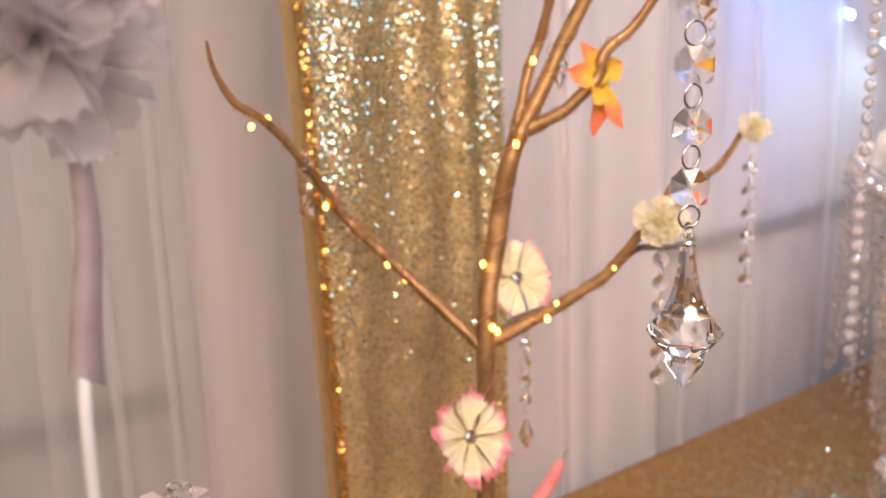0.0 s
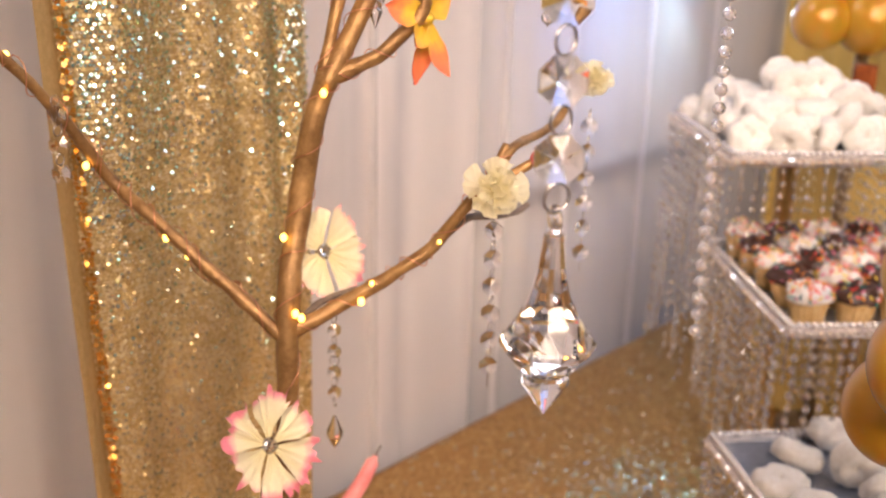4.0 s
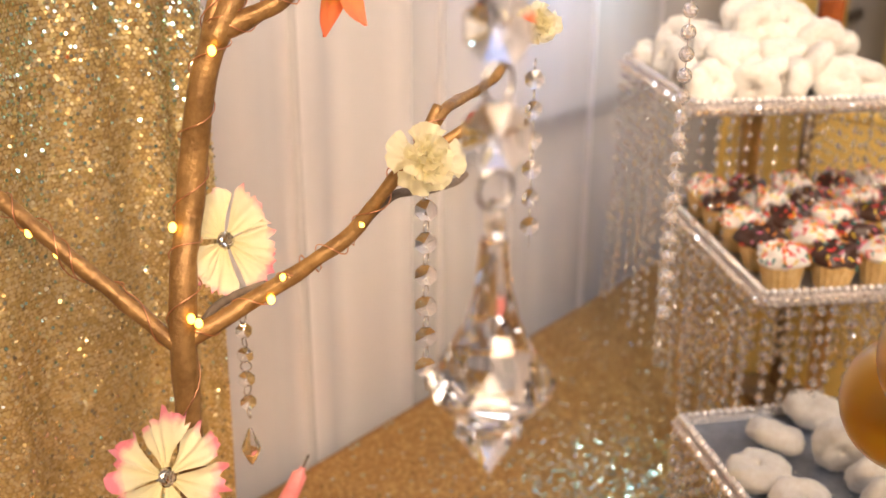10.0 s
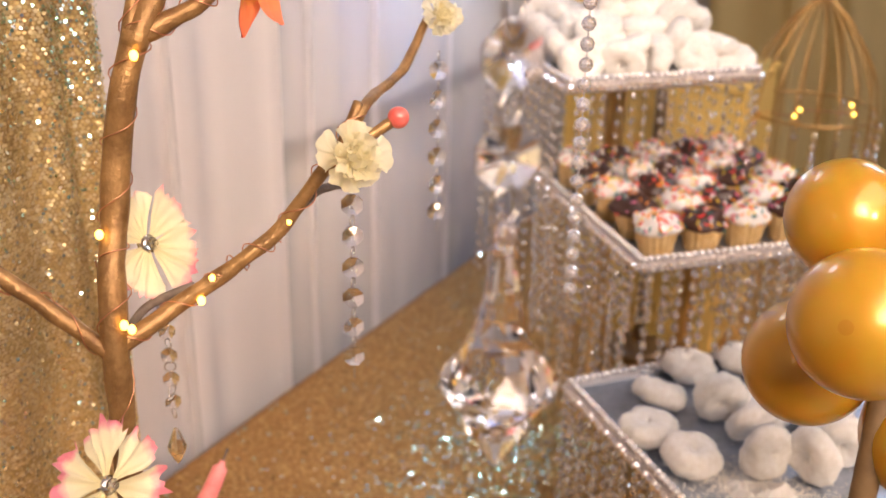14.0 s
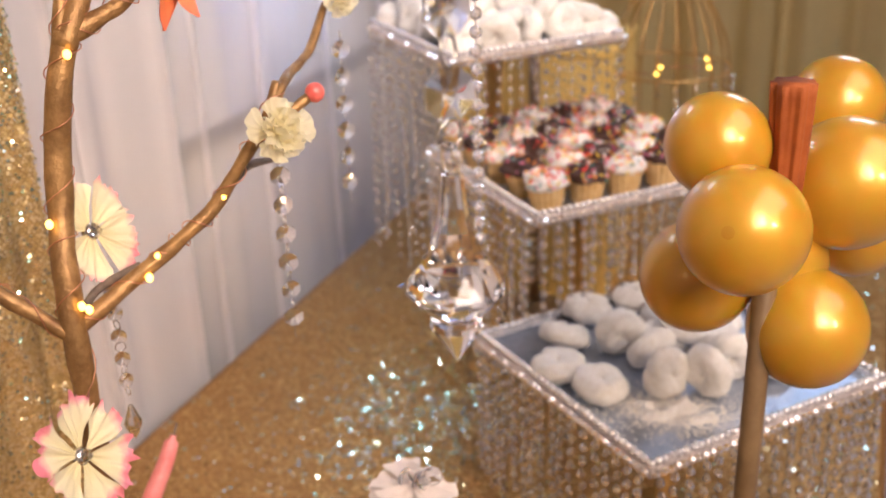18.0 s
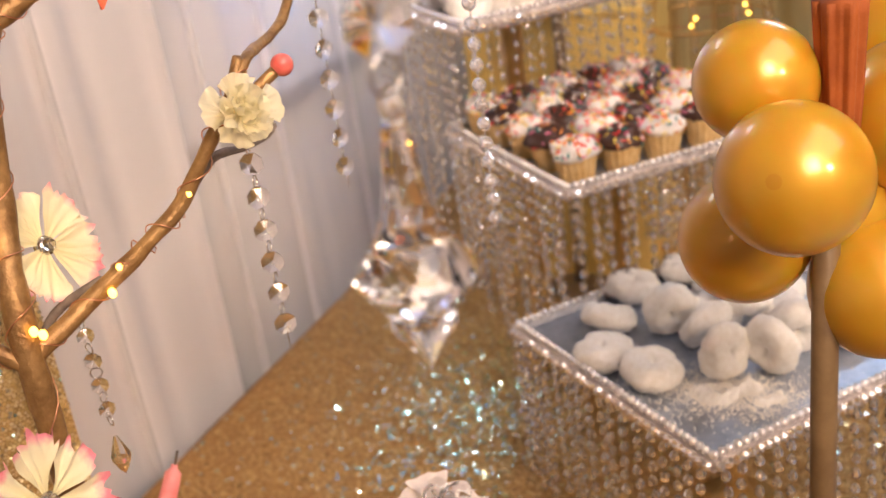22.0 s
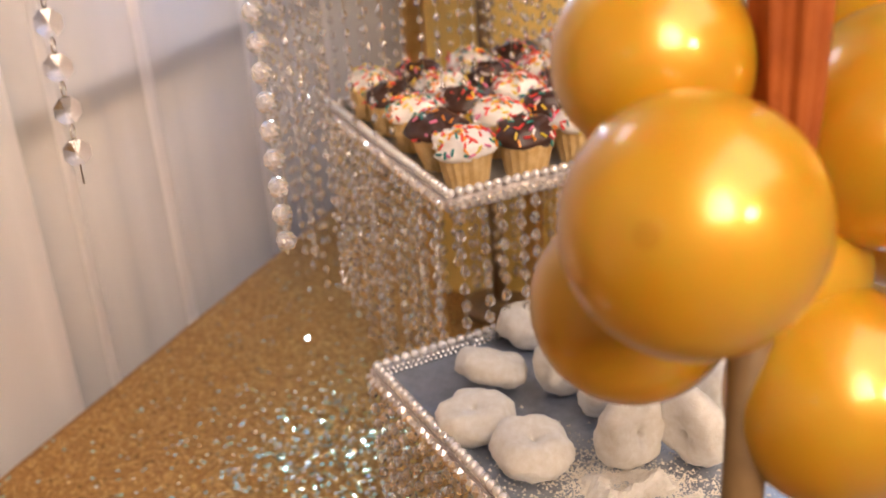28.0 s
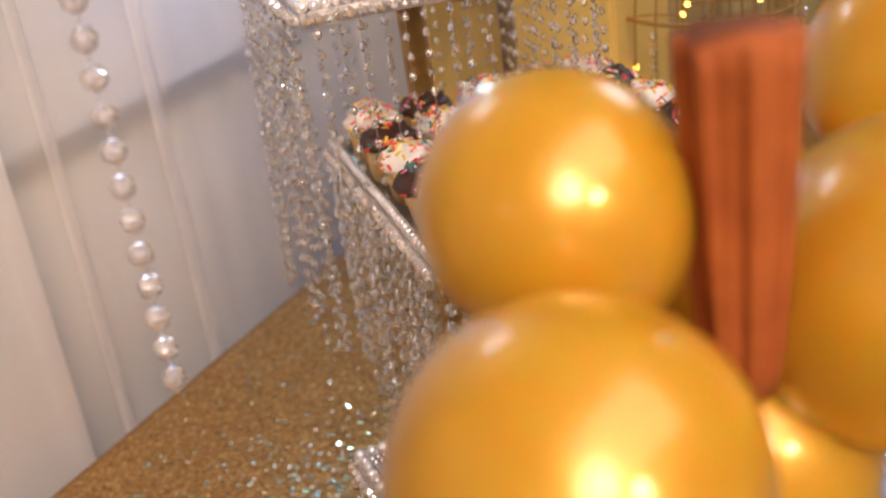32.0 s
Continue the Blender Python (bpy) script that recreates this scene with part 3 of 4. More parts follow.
tube_part("branch", spline(LEFT), lambda s: 0.0062 - 0.0025 * s if s < 0.8 else 0.0042 - 0.015 * (s - 0.8), M_BARK, tree, 10, 0.25, 2)
tube_part("branch", spline(RIGHT), lambda s: 0.0070 - 0.0030 * s, M_BARK, tree, 10, 0.25, 3)
tube_part("branch", spline(RIGHT2), lambda s: 0.0044 - 0.0014 * s, M_BARK, tree, 10, 0.3, 4)
tube_part("branch", spline(STEM_A), lambda s: 0.0095 - 0.0055 * s, M_BARK, tree, 10, 0.2, 5)
tube_part("branch", spline(STEM_B), lambda s: 0.0058 - 0.0028 * s, M_BARK, tree, 10, 0.2, 6)
tube_part("branch", spline(BRANCH_C), lambda s: 0.0072 - 0.0032 * s, M_BARK, tree, 10, 0.35, 7)
tube_part("twig", spline([(0.117, -0.471, 0.604), (0.132, -0.489, 0.621), (0.1520, -0.5035, 0.6345)]), lambda s: 0.0038, M_BARK, tree, 8, 0.3, 8)
tube_part("twig", spline([(0.0952, -0.447, 0.5605), (0.124, -0.458, 0.582), (0.165, -0.455, 0.575), (0.207, -0.446, 0.568), (0.224, -0.4475, 0.5725)]), lambda s: 0.0036 - 0.0012 * s, M_TWIG, tree, 8, 0.3, 9, "bare grey bark twig")
tube_part("twig", spline([(-0.010, -0.375, 0.45), (0.010, -0.365, 0.475), (0.032, -0.372, 0.505), (0.052, -0.402, 0.522)]), lambda s: 0.0034, M_TWIG, tree, 8, 0.2, 10, "bare grey bark twig")
tube_part("twig", spline([(-0.030, -0.400, 0.20), (0.02, -0.36, 0.19), (0.06, -0.335, 0.205), (0.078, -0.333, 0.232)]), lambda s: 0.003, M_BARK, tree, 8, 0.2, 11)
part("base", raw("base", *lathe([(0, 0.0), (0.055, 0.0), (0.056, 0.012), (0.03, 0.022), (0.016, 0.03), (0, 0.03)], 24), M_BARK, True), None, tree).location = (-0.030, -0.015, 0.001)
_l = [Vector(p) - tree.location for p in spline([(0.074, -0.333, 0.222), (0.098, -0.336, 0.258), (0.118, -0.342, 0.286), (0.1335, -0.344, 0.3080)])]
_v, _f = tube(_l, lambda s: 0.0100 - 0.0035 * s if s < 0.93 else 0.003, 14)
part("bud", raw("bud", _v, _f, M_BUD, True), None, tree, "long pink flower bud")
tube_part("bud_tip", [Vector((0.1335, -0.344, 0.3075)), Vector((0.1385, -0.346, 0.3185))], 0.0012, M_TWIG, tree, 6)

berry = thing("berry", (0.1562, -0.5075, 0.6375), "coral red round berry on a copper twig", "berry")
_bm = bmesh.new()
bmesh.ops.create_uvsphere(_bm, u_segments=24, v_segments=16, radius=0.0078)
part("fruit", _bm, M_BERRY, berry, smooth=True)
part("calyx", raw("calyx", *lathe([(0, -0.001), (0.002, -0.001), (0.0026, 0.001), (0, 0.0014)], 8), M_TWIG, True), None, berry, "dark berry calyx").location = (-0.0055, 0.004, -0.0040)


def petal(length, width, curl, jag, seed, crumple=0.05):
    """A petal that grows along x from the origin, cupped and frayed at its end."""
    nr, na = 8, 10
    verts, faces = [], []
    for i in range(nr + 1):
        t = i / nr
        for k in range(na + 1):
            s = 2 * k / na - 1
            w = width * (t ** 0.7) * (1 - 0.12 * t)
            edge = 1 + (jag * noise.noise(Vector((s * 6.5 + seed * 3.7, seed, 1.3))) + 0.6 * jag * noise.noise(Vector((s * 17 + seed, 4.1, seed)))) * t ** 3
            x = length * t * edge * (1 - 0.10 * s * s * t)
            z = curl * t * t * length + 0.10 * length * (s * s - 0.4) * t * (1 - t) + crumple * length * noise.noise(Vector((s * 3, t * 4, seed)))
            verts.append((x, w * s, z))
    for i in range(nr):
        for k in range(na):
            a = i * (na + 1) + k
            faces.append((a, a + 1, a + na + 2, a + na + 1))
    return verts, faces


def fan_petal(length, half, curl, jag, seed, ruffle=0.07):
    """A petal like a slice of a disc, with a frayed and crinkled outer edge."""
    nr, na = 9, 16
    verts, faces = [], []
    for i in range(nr + 1):
        t = i / nr
        for k in range(na + 1):
            s = 2 * k / na - 1
            fray = jag * (0.7 * noise.noise(Vector((s * 4.5 + seed * 3.7, seed, 1.3))) + 0.75 * noise.noise(Vector((s * 11 + seed, 4.1, seed)))) * t ** 4
            r = length * t * (1 - 0.10 * abs(s) ** 3 * t + fray)
            p = half * s * (0.80 + 0.20 * t)
            z = length * (curl * t * t + 0.06 * (s * s - 0.4) * t + ruffle * t * noise.noise(Vector((s * 3.2, t * 2.2, seed))) + 0.025 * t * math.sin(s * 9 + seed))
            verts.append((r * math.cos(p), r * math.sin(p), z))
    for i in range(nr):
        for k in range(na):
            a = i * (na + 1) + k
            faces.append((a, a + 1, a + na + 2, a + na + 1))
    return verts, faces


def blade_petal(length, width, curl, seed):
    """A petal that is broad past its middle and ends in a soft point, with a mid fold."""
    nr, na = 12, 8
    verts, faces = [], []
    for i in range(nr + 1):
        t = i / nr
        w = width * ((0.25 + 0.75 * t / 0.5) if t < 0.5 else max(0.05, 1 - ((t - 0.5) / 0.5) ** 2.2))
        for k in range(na + 1):
            s = 2 * k / na - 1
            z = length * curl * t * t + 0.35 * width * (abs(s) ** 1.5) * (1 - 0.5 * t) + 0.05 * length * noise.noise(Vector((s * 2, t * 3, seed)))
            verts.append((length * t, w * s + 0.06 * length * math.sin(2.2 * t + seed), z))
    for i in range(nr):
        for k in range(na):
            a = i * (na + 1) + k
            faces.append((a, a + 1, a + na + 2, a + na + 1))
    return verts, faces


def facing(at, normal, spin=0.0):
    """A pose with local z along the normal."""
    q = Vector(normal).to_track_quat("Z", "Y")
    return Matrix.Translation(at) @ q.to_matrix().to_4x4() @ Matrix.Rotation(spin, 4, "Z")


def carnation(at, normal, size, seed, label, count, width, jag):
    ob = thing("fabric_flower", at, label, "flower", "flowers on the tree")
    ob.matrix_basis = facing(at, normal, seed * 0.7)
    for k in range(count):
        a = 2 * math.pi * k / count + 0.13 * math.sin(seed * 5 + k * 3)
        v, f = fan_petal(size * (1.0 + 0.08 * math.sin(seed * 3 + k * 2.2)), math.pi / count * width, 0.12 + 0.03 * math.sin(k * 2.7 + seed), jag, seed * 10 + k, 0.15)
        m = Matrix.Rotation(a, 4, "Z") @ Matrix.Translation((0.001, 0, 0.0005 * k))
        part("petal", raw("petal", [m @ Vector(p) for p in v], f, M_CARN, True), None, ob)
    gem = raw("gem", *lathe([(0, 0.0), (0.0045, 0.0), (0.005, 0.002), (0.003, 0.0045), (0, 0.005)], 8), M_GLASS)
    part("gem", gem, None, ob, "round clear rhinestone").location = (0, 0, 0.004)
    part("stamen_plate", raw("stamen_plate", *lathe([(0, -0.004), (0.006, -0.004), (0.007, 0.002), (0, 0.004)], 12), M_STEEL, True), None, ob)
    return ob


carnation((0.050, -0.362, 0.5465), (-0.02, -0.93, 0.32), 0.040, 1, "cream fabric flower with frayed pink edges and rhinestone", 7, 1.22, 0.20)
carnation((-0.0495, -0.4045, 0.4155), (0.05, -0.95, 0.30), 0.0435, 2, "cream fabric flower with pink edges on the trunk", 6, 1.05, 0.36)

lily = thing("fabric_lily", (0.118, -0.416, 0.742), "orange and yellow fabric lily behind a branch", "flower", "flowers on the tree")
lily.matrix_basis = facing((0.119, -0.411, 0.744), (0.10, -0.92, 0.10))
for k, (deg, ln, wd, curl) in enumerate(((112, 0.040, 0.0120, -0.25), (158, 0.042, 0.0130, -0.2), (28, 0.026, 0.0135, 0.3), (222, 0.030, 0.0120, 0.2), (262, 0.052, 0.0130, -0.15), (290, 0.050, 0.0120, 0.15))):
    v, f = blade_petal(ln, wd, curl, 30 + k)
    m = Matrix.Rotation(math.radians(deg), 4, "Z") @ Matrix.Translation((0.002, 0, 0.001 * (k % 2)))
    part("petal", raw("petal", [m @ Vector(p) for p in v], f, M_LILY, True), None, lily)
part("flower_heart", raw("flower_heart", *lathe([(0, -0.006), (0.006, -0.004), (0.008, 0.002), (0.003, 0.008), (0, 0.009)], 10), M_LILY, True), None, lily, "yellow flower heart")


def rose(at, normal, size, seed, label):
    ob = thing("ribbon_rose", at, label, "flower", "flowers on the tree")
    ob.matrix_basis = facing(at, normal)
    k = 0
    for ring, (count, tilt, reach) in enumerate(((3, 1.25, 0.55), (4, 0.95, 0.80), (5, 0.55, 0.95), (5, 0.05, 0.95))):
        for j in range(count):
            a = 2 * math.pi * (j + 0.37 * ring) / count + 0.2 * math.sin(seed + k)
            v, f = fan_petal(size * reach * (0.85 + 0.3 * math.sin(k * 2.3) ** 2), 0.62, 0.34, 0.05, seed * 20 + k, 0.34)
            m = Matrix.Rotation(a, 4, "Z") @ Matrix.Rotation(-tilt, 4, "Y") @ Matrix.Translation((size * 0.04, 0, 0.001 * ring))
            part("petal", raw("petal", [m @ Vector(p) for p in v], f, M_ROSE, True), None, ob)
            k += 1
    return ob


rose((0.1125, -0.4960, 0.6175), (-0.5, -0.75, 0.4), 0.0265, 1, "ivory organza rose tied where twigs part")
rose((0.2985, -0.4560, 0.6780), (-0.35, -0.85, 0.35), 0.019, 2, "small ivory organza rose at the twig's end")


# ---- crystals on the tree ----
OCT_V, OCT_F = octagon(0.0083, 0.0036)
OCT_MESH = raw("octagon_crystal", OCT_V, OCT_F, M_CUT)
LINK_MESH = ring_mesh("wire_link", 0.0042, 0.0005, M_STEEL)


def octagon_strand(top, count, spacing, label, turn, tail=True, size=1.0):
    """Octagon crystals linked by wire rings, hanging down from top."""
    ob = thing("crystal_strand", top, label, "crystal strand", "crystal strands on the tree")
    for k in range(count):
        c = part("octagon_crystal", OCT_MESH, None, ob)
        c.matrix_basis = Matrix.Translation((0, 0, -spacing * (k + 0.62))) @ Matrix.Rotation(turn + 0.22 * math.sin(k * 2.1 + turn), 4, "Z") @ Matrix.Scale(size, 4)
        w = part("wire_link", LINK_MESH, None, ob)
        w.matrix_basis = Matrix.Translation((0, 0, -spacing * (k + 0.12))) @ Matrix.Rotation(turn + 1.2, 4, "Z") @ Matrix.Scale(1.05, 4)
    if tail:
        p = raw("wire_tail", *lathe([(0, 0), (0.0004, 0), (0.0005, -0.012), (0, -0.012)], 6), M_STEEL)
        part("wire_tail", p, None, ob).location = (0, 0, -spacing * (count - 0.38) - 0.007)
    return ob


octagon_strand((0.1240, -0.4890, 0.5935), 6, 0.0243, "clear octagon crystals hanging below an ivory rose", -0.9)
octagon_strand((0.2873, -0.4655, 0.6535), 6, 0.0247, "clear octagon crystals hanging from the twig's end", -0.7)
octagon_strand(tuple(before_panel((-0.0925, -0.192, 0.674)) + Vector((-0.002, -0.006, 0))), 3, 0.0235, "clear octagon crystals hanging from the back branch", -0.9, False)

drop_strand = thing("crystal_strand", (0.0660, -0.358, 0.498), "small clear crystals ending in a drop", "crystal strand", "crystal strands on the tree")
for k in range(5):
    c = part("octagon_crystal", OCT_MESH, None, drop_strand)
    c.matrix_basis = Matrix.Translation((0, 0, -0.010 - 0.0205 * k)) @ Matrix.Rotation(-0.8 + 0.3 * math.sin(2.0 * k), 4, "Z") @ Matrix.Scale(0.80, 4)
    w = part("wire_link", LINK_MESH, None, drop_strand)
    w.matrix_basis = Matrix.Translation((0, 0, -0.0195 - 0.0205 * k)) @ Matrix.Rotation(0.3 + k, 4, "Z") @ Matrix.Scale(1.0, 4)
_v, _f = lathe([(0, 0.0), (0.0018, -0.001), (0.0035, -0.006), (0.0075, -0.017), (0.0070, -0.021), (0.0035, -0.029), (0, -0.034)], 8)
part("drop", raw("drop", _v, _f, M_CUT), None, drop_strand, "faceted clear glass drop").location = (0, 0, -0.115)

BEAD_V, BEAD_F = lathe([(0, 0.0058), (0.0024, 0.0053), (0.0044, 0.0038), (0.0056, 0.0013), (0.0056, -0.0013), (0.0044, -0.0038), (0.0024, -0.0053), (0, -0.0058)], 12, 0.5)
BEAD_MESH = raw("round_bead", BEAD_V, BEAD_F, M_BEAD)


def bead_strand(top, bottom, spacing, label):
    ob = thing("bead_strand", top, label, "bead strand", "bead strands on the tree")
    n = int((top[2] - bottom) / spacing)
    for k in range(n + 1):
        b = part("round_bead", BEAD_MESH, None, ob)
        b.matrix_basis = Matrix.Translation((0, 0, bottom - top[2] + k * spacing)) @ Matrix.Rotation(k * 1.3, 4, "Z")
    cord = raw("cord", *lathe([(0, 0), (0.0006, 0), (0.0006, bottom - top[2] - 0.008), (0, bottom - top[2] - 0.008)], 6), M_PEARL, True)
    part("cord", cord, None, ob, "thin pale cord")
    return ob


bead_strand((0.2981, -0.5888, 1.046), 0.4678, 0.0158, "long strand of round clear beads hanging down")
bead_strand((0.2034, -0.4731, 0.902), 0.7445, 0.0165, "short strand of round clear beads hanging down")

# The large pendant on its own chain.
PEND = Vector((-0.1321, -0.7316, 0.5938))
pendant = thing("crystal_pendant", (PEND.x, PEND.y, 1.072), "large clear faceted pendant under octagon crystals", "crystal pendant")
S = 0.000288
_prof = [(0, 0), (46, 70), (44, 80), (36, 85), (46, 90), (86, 138), (85, 146), (56, 184), (38, 222), (25, 272), (19, 322), (18, 340), (0, 344)]
_v, _f = lathe([(r * S, z * S) for r, z in _prof], 10, 0.0)
_n = 1 + 10 * 4
_v[_n:_n + 20] = [tuple(Matrix.Rotation(math.pi / 10, 3, "Z") @ Vector(q)) for q in _v[_n:_n + 20]]
p = part("pendant_drop", raw("pendant_drop", _v, _f, M_GLASS), None, pendant, "flaring faceted glass drop")
p.location = (0, 0, PEND.z - 1.072)
_l = [Vector((0.0055 * math.cos(a), 0, 0.0055 * math.sin(a))) for a in [2 * math.pi * k / 16 for k in range(17)]]
_v, _f = tube(_l, 0.0023, 8, False)
e = part("pendant_eye", raw("pendant_eye", _v, _f, M_GLASS, True), None, pendant)
e.location = (0, 0, PEND.z - 1.072 + 347 * S + 0.0058)
e.rotation_euler = (0, 0, 0.9)
_z = PEND.z - 1.072 + 347 * S + 0.0170
k = 0
while _z < -0.02:
    w = part("wire_link", LINK_MESH, None, pendant)
    w.matrix_basis = Matrix.Translation((0, 0, _z)) @ Matrix.Rotation(-0.35 + 0.3 * math.sin(k), 4, "Z") @ Matrix.Scale(1.75, 4)
    c = part("octagon_crystal", OCT_MESH, None, pendant)
    c.matrix_basis = Matrix.Translation((0, 0, _z + 0.0188)) @ Matrix.Rotation(-0.8 + 0.25 * math.sin(k * 1.9), 4, "Z") @ Matrix.Scale(1.58, 4)
    _z += 0.0378
    k += 1
part("hook", raw("hook", *lathe([(0, 0), (0.0006, 0), (0.0006, _z - 0.0378), (0, _z - 0.0378)], 6), M_STEEL), None, pendant)

topdrop = thing("crystal_strand", (0.0905, -0.3830, 0.786), "clear crystal drop hanging from the upper stem", "crystal strand", "crystal strands on the tree")
_v, _f = lathe([(0, 0.0), (0.006, -0.003), (0.0085, -0.010), (0.006, -0.017), (0.0045, -0.018), (0.0065, -0.021), (0, -0.036)], 8, 0.5)
part("drop", raw("drop", _v, _f, M_GLASS), None, topdrop).location = (0, 0, -0.016)
part("wire", raw("wire", *lathe([(0, 0), (0.0005, 0), (0.0005, -0.017), (0, -0.017)], 6), M_STEEL), None, topdrop)

# ---- fairy lights on copper wire ----
fairy = thing("fairy_lights", (-0.02, -0.40, 0.02), "warm fairy lights on thin copper wire round branches", "fairy lights")


def wound(points, radius, turns, seed):
    line = spline(points, 14)
    out = []
    for i, p in enumerate(line):
        way = (line[min(i + 1, len(line) - 1)] - line[max(i - 1, 0)]).normalized()
        a = way.orthogonal().normalized()
        b = way.cross(a)
        s = i / (len(line) - 1)
        t = 2 * math.pi * turns * s
        r = radius * (1.0 + 0.35 * noise.noise(Vector((s * 9, seed, 0))))
        out.append(p + a * r * math.cos(t) + b * r * math.sin(t))
    return out


for pts, r, turns, seed in ((TRUNK[4:], 0.0112, 6, 1), (LEFT[:9], 0.0072, 8, 2), (RIGHT, 0.0076, 7, 3), (STEM_A[:4], 0.010, 4, 4), (STEM_B[:4], 0.0066, 4, 5), (BRANCH_C[:6], 0.0082, 5, 6), (LEFT[1:6], 0.009, 3, 7)):
    tube_part("wire", wound(pts, r, turns, seed), 0.0005, M_COPPER, fairy, 5)
_bm = bmesh.new()
bmesh.ops.create_uvsphere(_bm, u_segments=10, v_segments=8, radius=0.0029)
BULB = mesh_of("bulb", _bm, M_BULB, True)
for at in ((-0.1082, -0.1500, 0.7035), (-0.1214, -0.1368, 0.6953), (-0.0800, -0.2126, 0.6165), (-0.0611, -0.2949, 0.5685), (-0.0513, -0.3104, 0.5546), (-0.0361, -0.3368, 0.5346), (0.0020, -0.3675, 0.5717), (0.0359, -0.3800, 0.6882), (0.0673, -0.3704, 0.7647), (-0.0085, -0.3930, 0.5150), (-0.0040, -0.3950, 0.5105), (0.0973, -0.4530, 0.5676), (0.0554, -0.4165, 0.5300), (0.0453, -0.4137, 0.5166)):
    b = part("bulb", BULB, None, fairy)
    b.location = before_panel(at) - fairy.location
    b.scale = (1, 1, 1.25)

# ---- crystal stands ----
PEARL_BM = bmesh.new()
bmesh.ops.create_icosphere(PEARL_BM, subdivisions=2, radius=0.0045)
RIM_PEARL = mesh_of("rim_pearl", PEARL_BM, M_PEARL, True)
_bm = bmesh.new()
bmesh.ops.create_icosphere(_bm, subdivisions=1, radius=0.0052)
RIM_GEM = mesh_of("rim_crystal", _bm, M_RIMGEM)


DISC_V, DISC_F = lathe([(0, 0.0064), (0.0026, 0.0056), (0.0046, 0.0012), (0.0042, -0.0026), (0, -0.0064)], 7)
DISC_MESH = raw("drape_crystal", DISC_V, DISC_F, M_DRAPE)
TEAR_V, TEAR_F = lathe([(0, 0.0085), (0.002, 0.007), (0.0055, -0.001), (0.0045, -0.005), (0, -0.0095)], 6)
TEAR_MESH = raw("drape_drop", TEAR_V, TEAR_F, M_DRAPE)


def strand_poses(count, rng):
    for k in range(count):
        yield k, Matrix.Translation((rng.uniform(-0.0012, 0.0012), rng.uniform(-0.0012, 0.0012), -0.009 - 0.0165 * k)) @ Matrix.Rotation(rng.uniform(-0.8, 0.8), 4, "Z") @ Matrix.Rotation(rng.uniform(-0.2, 0.2), 4, "Y")


def crystal_stand(corner, along, away, size, height, drape, label, seed, fine=1.0):
    """A square tray on a stem; corner is its left corner, along and away its edges' directions."""
    a, c = Vector((*along, 0)).normalized(), Vector((*away, 0)).normalized()
    mid = Vector((*corner, 0)) + (a + c) * size / 2
    ob = thing("crystal_stand", (mid.x, mid.y, 0.004), label, "cake stand", "crystal stands on the table")
    ob.matrix_basis = Matrix.Translation((mid.x, mid.y, 0.004)) @ Matrix.Rotation(math.atan2(c.y, c.x), 4, "Z")
    h, top = size / 2, height - 0.004
    part("tray_plate", box_bm((-h + 0.006, -h + 0.006, top - 0.014), (h - 0.006, h - 0.006, top - 0.009), 0.001), M_SILVER, ob, "blue grey metal tray plate")
    stem = lathe([(0, 0.0), (0.050, 0.0), (0.051, 0.005), (0.024, 0.014), (0.013, 0.03), (0.010, top * 0.5), (0.014, top - 0.04), (0.05, top - 0.018), (0.05, top - 0.0142), (0, top - 0.0142)], 24)
    part("stem", raw("stem", *stem, M_GOLDMETAL, True), None, ob, "turned gold brown stem and foot")
    for k in range(4):
        bm = box_bm((-h, h - 0.007, top - 0.016), (h - 0.007, h, top - 0.003), 0.0012)
        bm.transform(Matrix.Rotation(k * math.pi / 2, 4, "Z"))
        part("tray_rim", bm, M_RIM, ob)
    n = int(size / 0.0088)
    rng = random.Random(seed)
    rest, inner = [], []
    gem = lathe([(0, 0.0024), (0.0021, 0.0008), (0.0021, -0.0008), (0, -0.0024)], 6)
    for k in range(4):
        m = Matrix.Rotation(k * math.pi / 2, 4, "Z")
        for row in range(2):
            for i in range(int(size / 0.0050)):
                inner.append(gem + (m @ Matrix.Translation((-h + 0.006 + (size - 0.012) * (i + 0.5 * row) / int(size / 0.0050), h - 0.0085, top - 0.0035 - 0.0044 * row)),))
    tagged(part("rhinestone_band", raw("rhinestone_band", *joined(inner), M_STEEL), None, ob), "two rows of small rhinestones inside the rim", kind="stuff")
    for k in range(4):
        m = Matrix.Rotation(k * math.pi / 2, 4, "Z")
        for i in range(n):
            x = -h + size * (i + 0.5) / n
            part("rim_pearl", RIM_PEARL, None, ob).matrix_basis = m @ Matrix.Translation((x, h - 0.0035, top + 0.0005))
            part("rim_crystal", RIM_GEM, None, ob).matrix_basis = m @ Matrix.Translation((x, h + 0.0035, top - 0.0085)) @ Matrix.Rotation(rng.uniform(0, 3), 4, "Z")
        ns = int(size / 0.0185)
        for i in range(ns):
            x = -h + size * (i + 0.5) / ns + rng.uniform(-0.003, 0.003)
            count = drape - rng.choice((0, 0, 1, 2))
            at = m @ Matrix.Translation((x, h + 0.004, top - 0.012)) @ Matrix.Rotation(rng.uniform(-0.04, 0.04), 4, "X")
            if k in (1, 2):
                length = 0.009 + 0.0165 * (count - 1)
                wire = raw("strand_wire", *lathe([(0, 0), (0.0004, 0), (0.0004, -length), (0, -length)], 4), M_STEEL)
                strand = part("crystal_strand", wire, None, ob)
                strand.matrix_basis = at
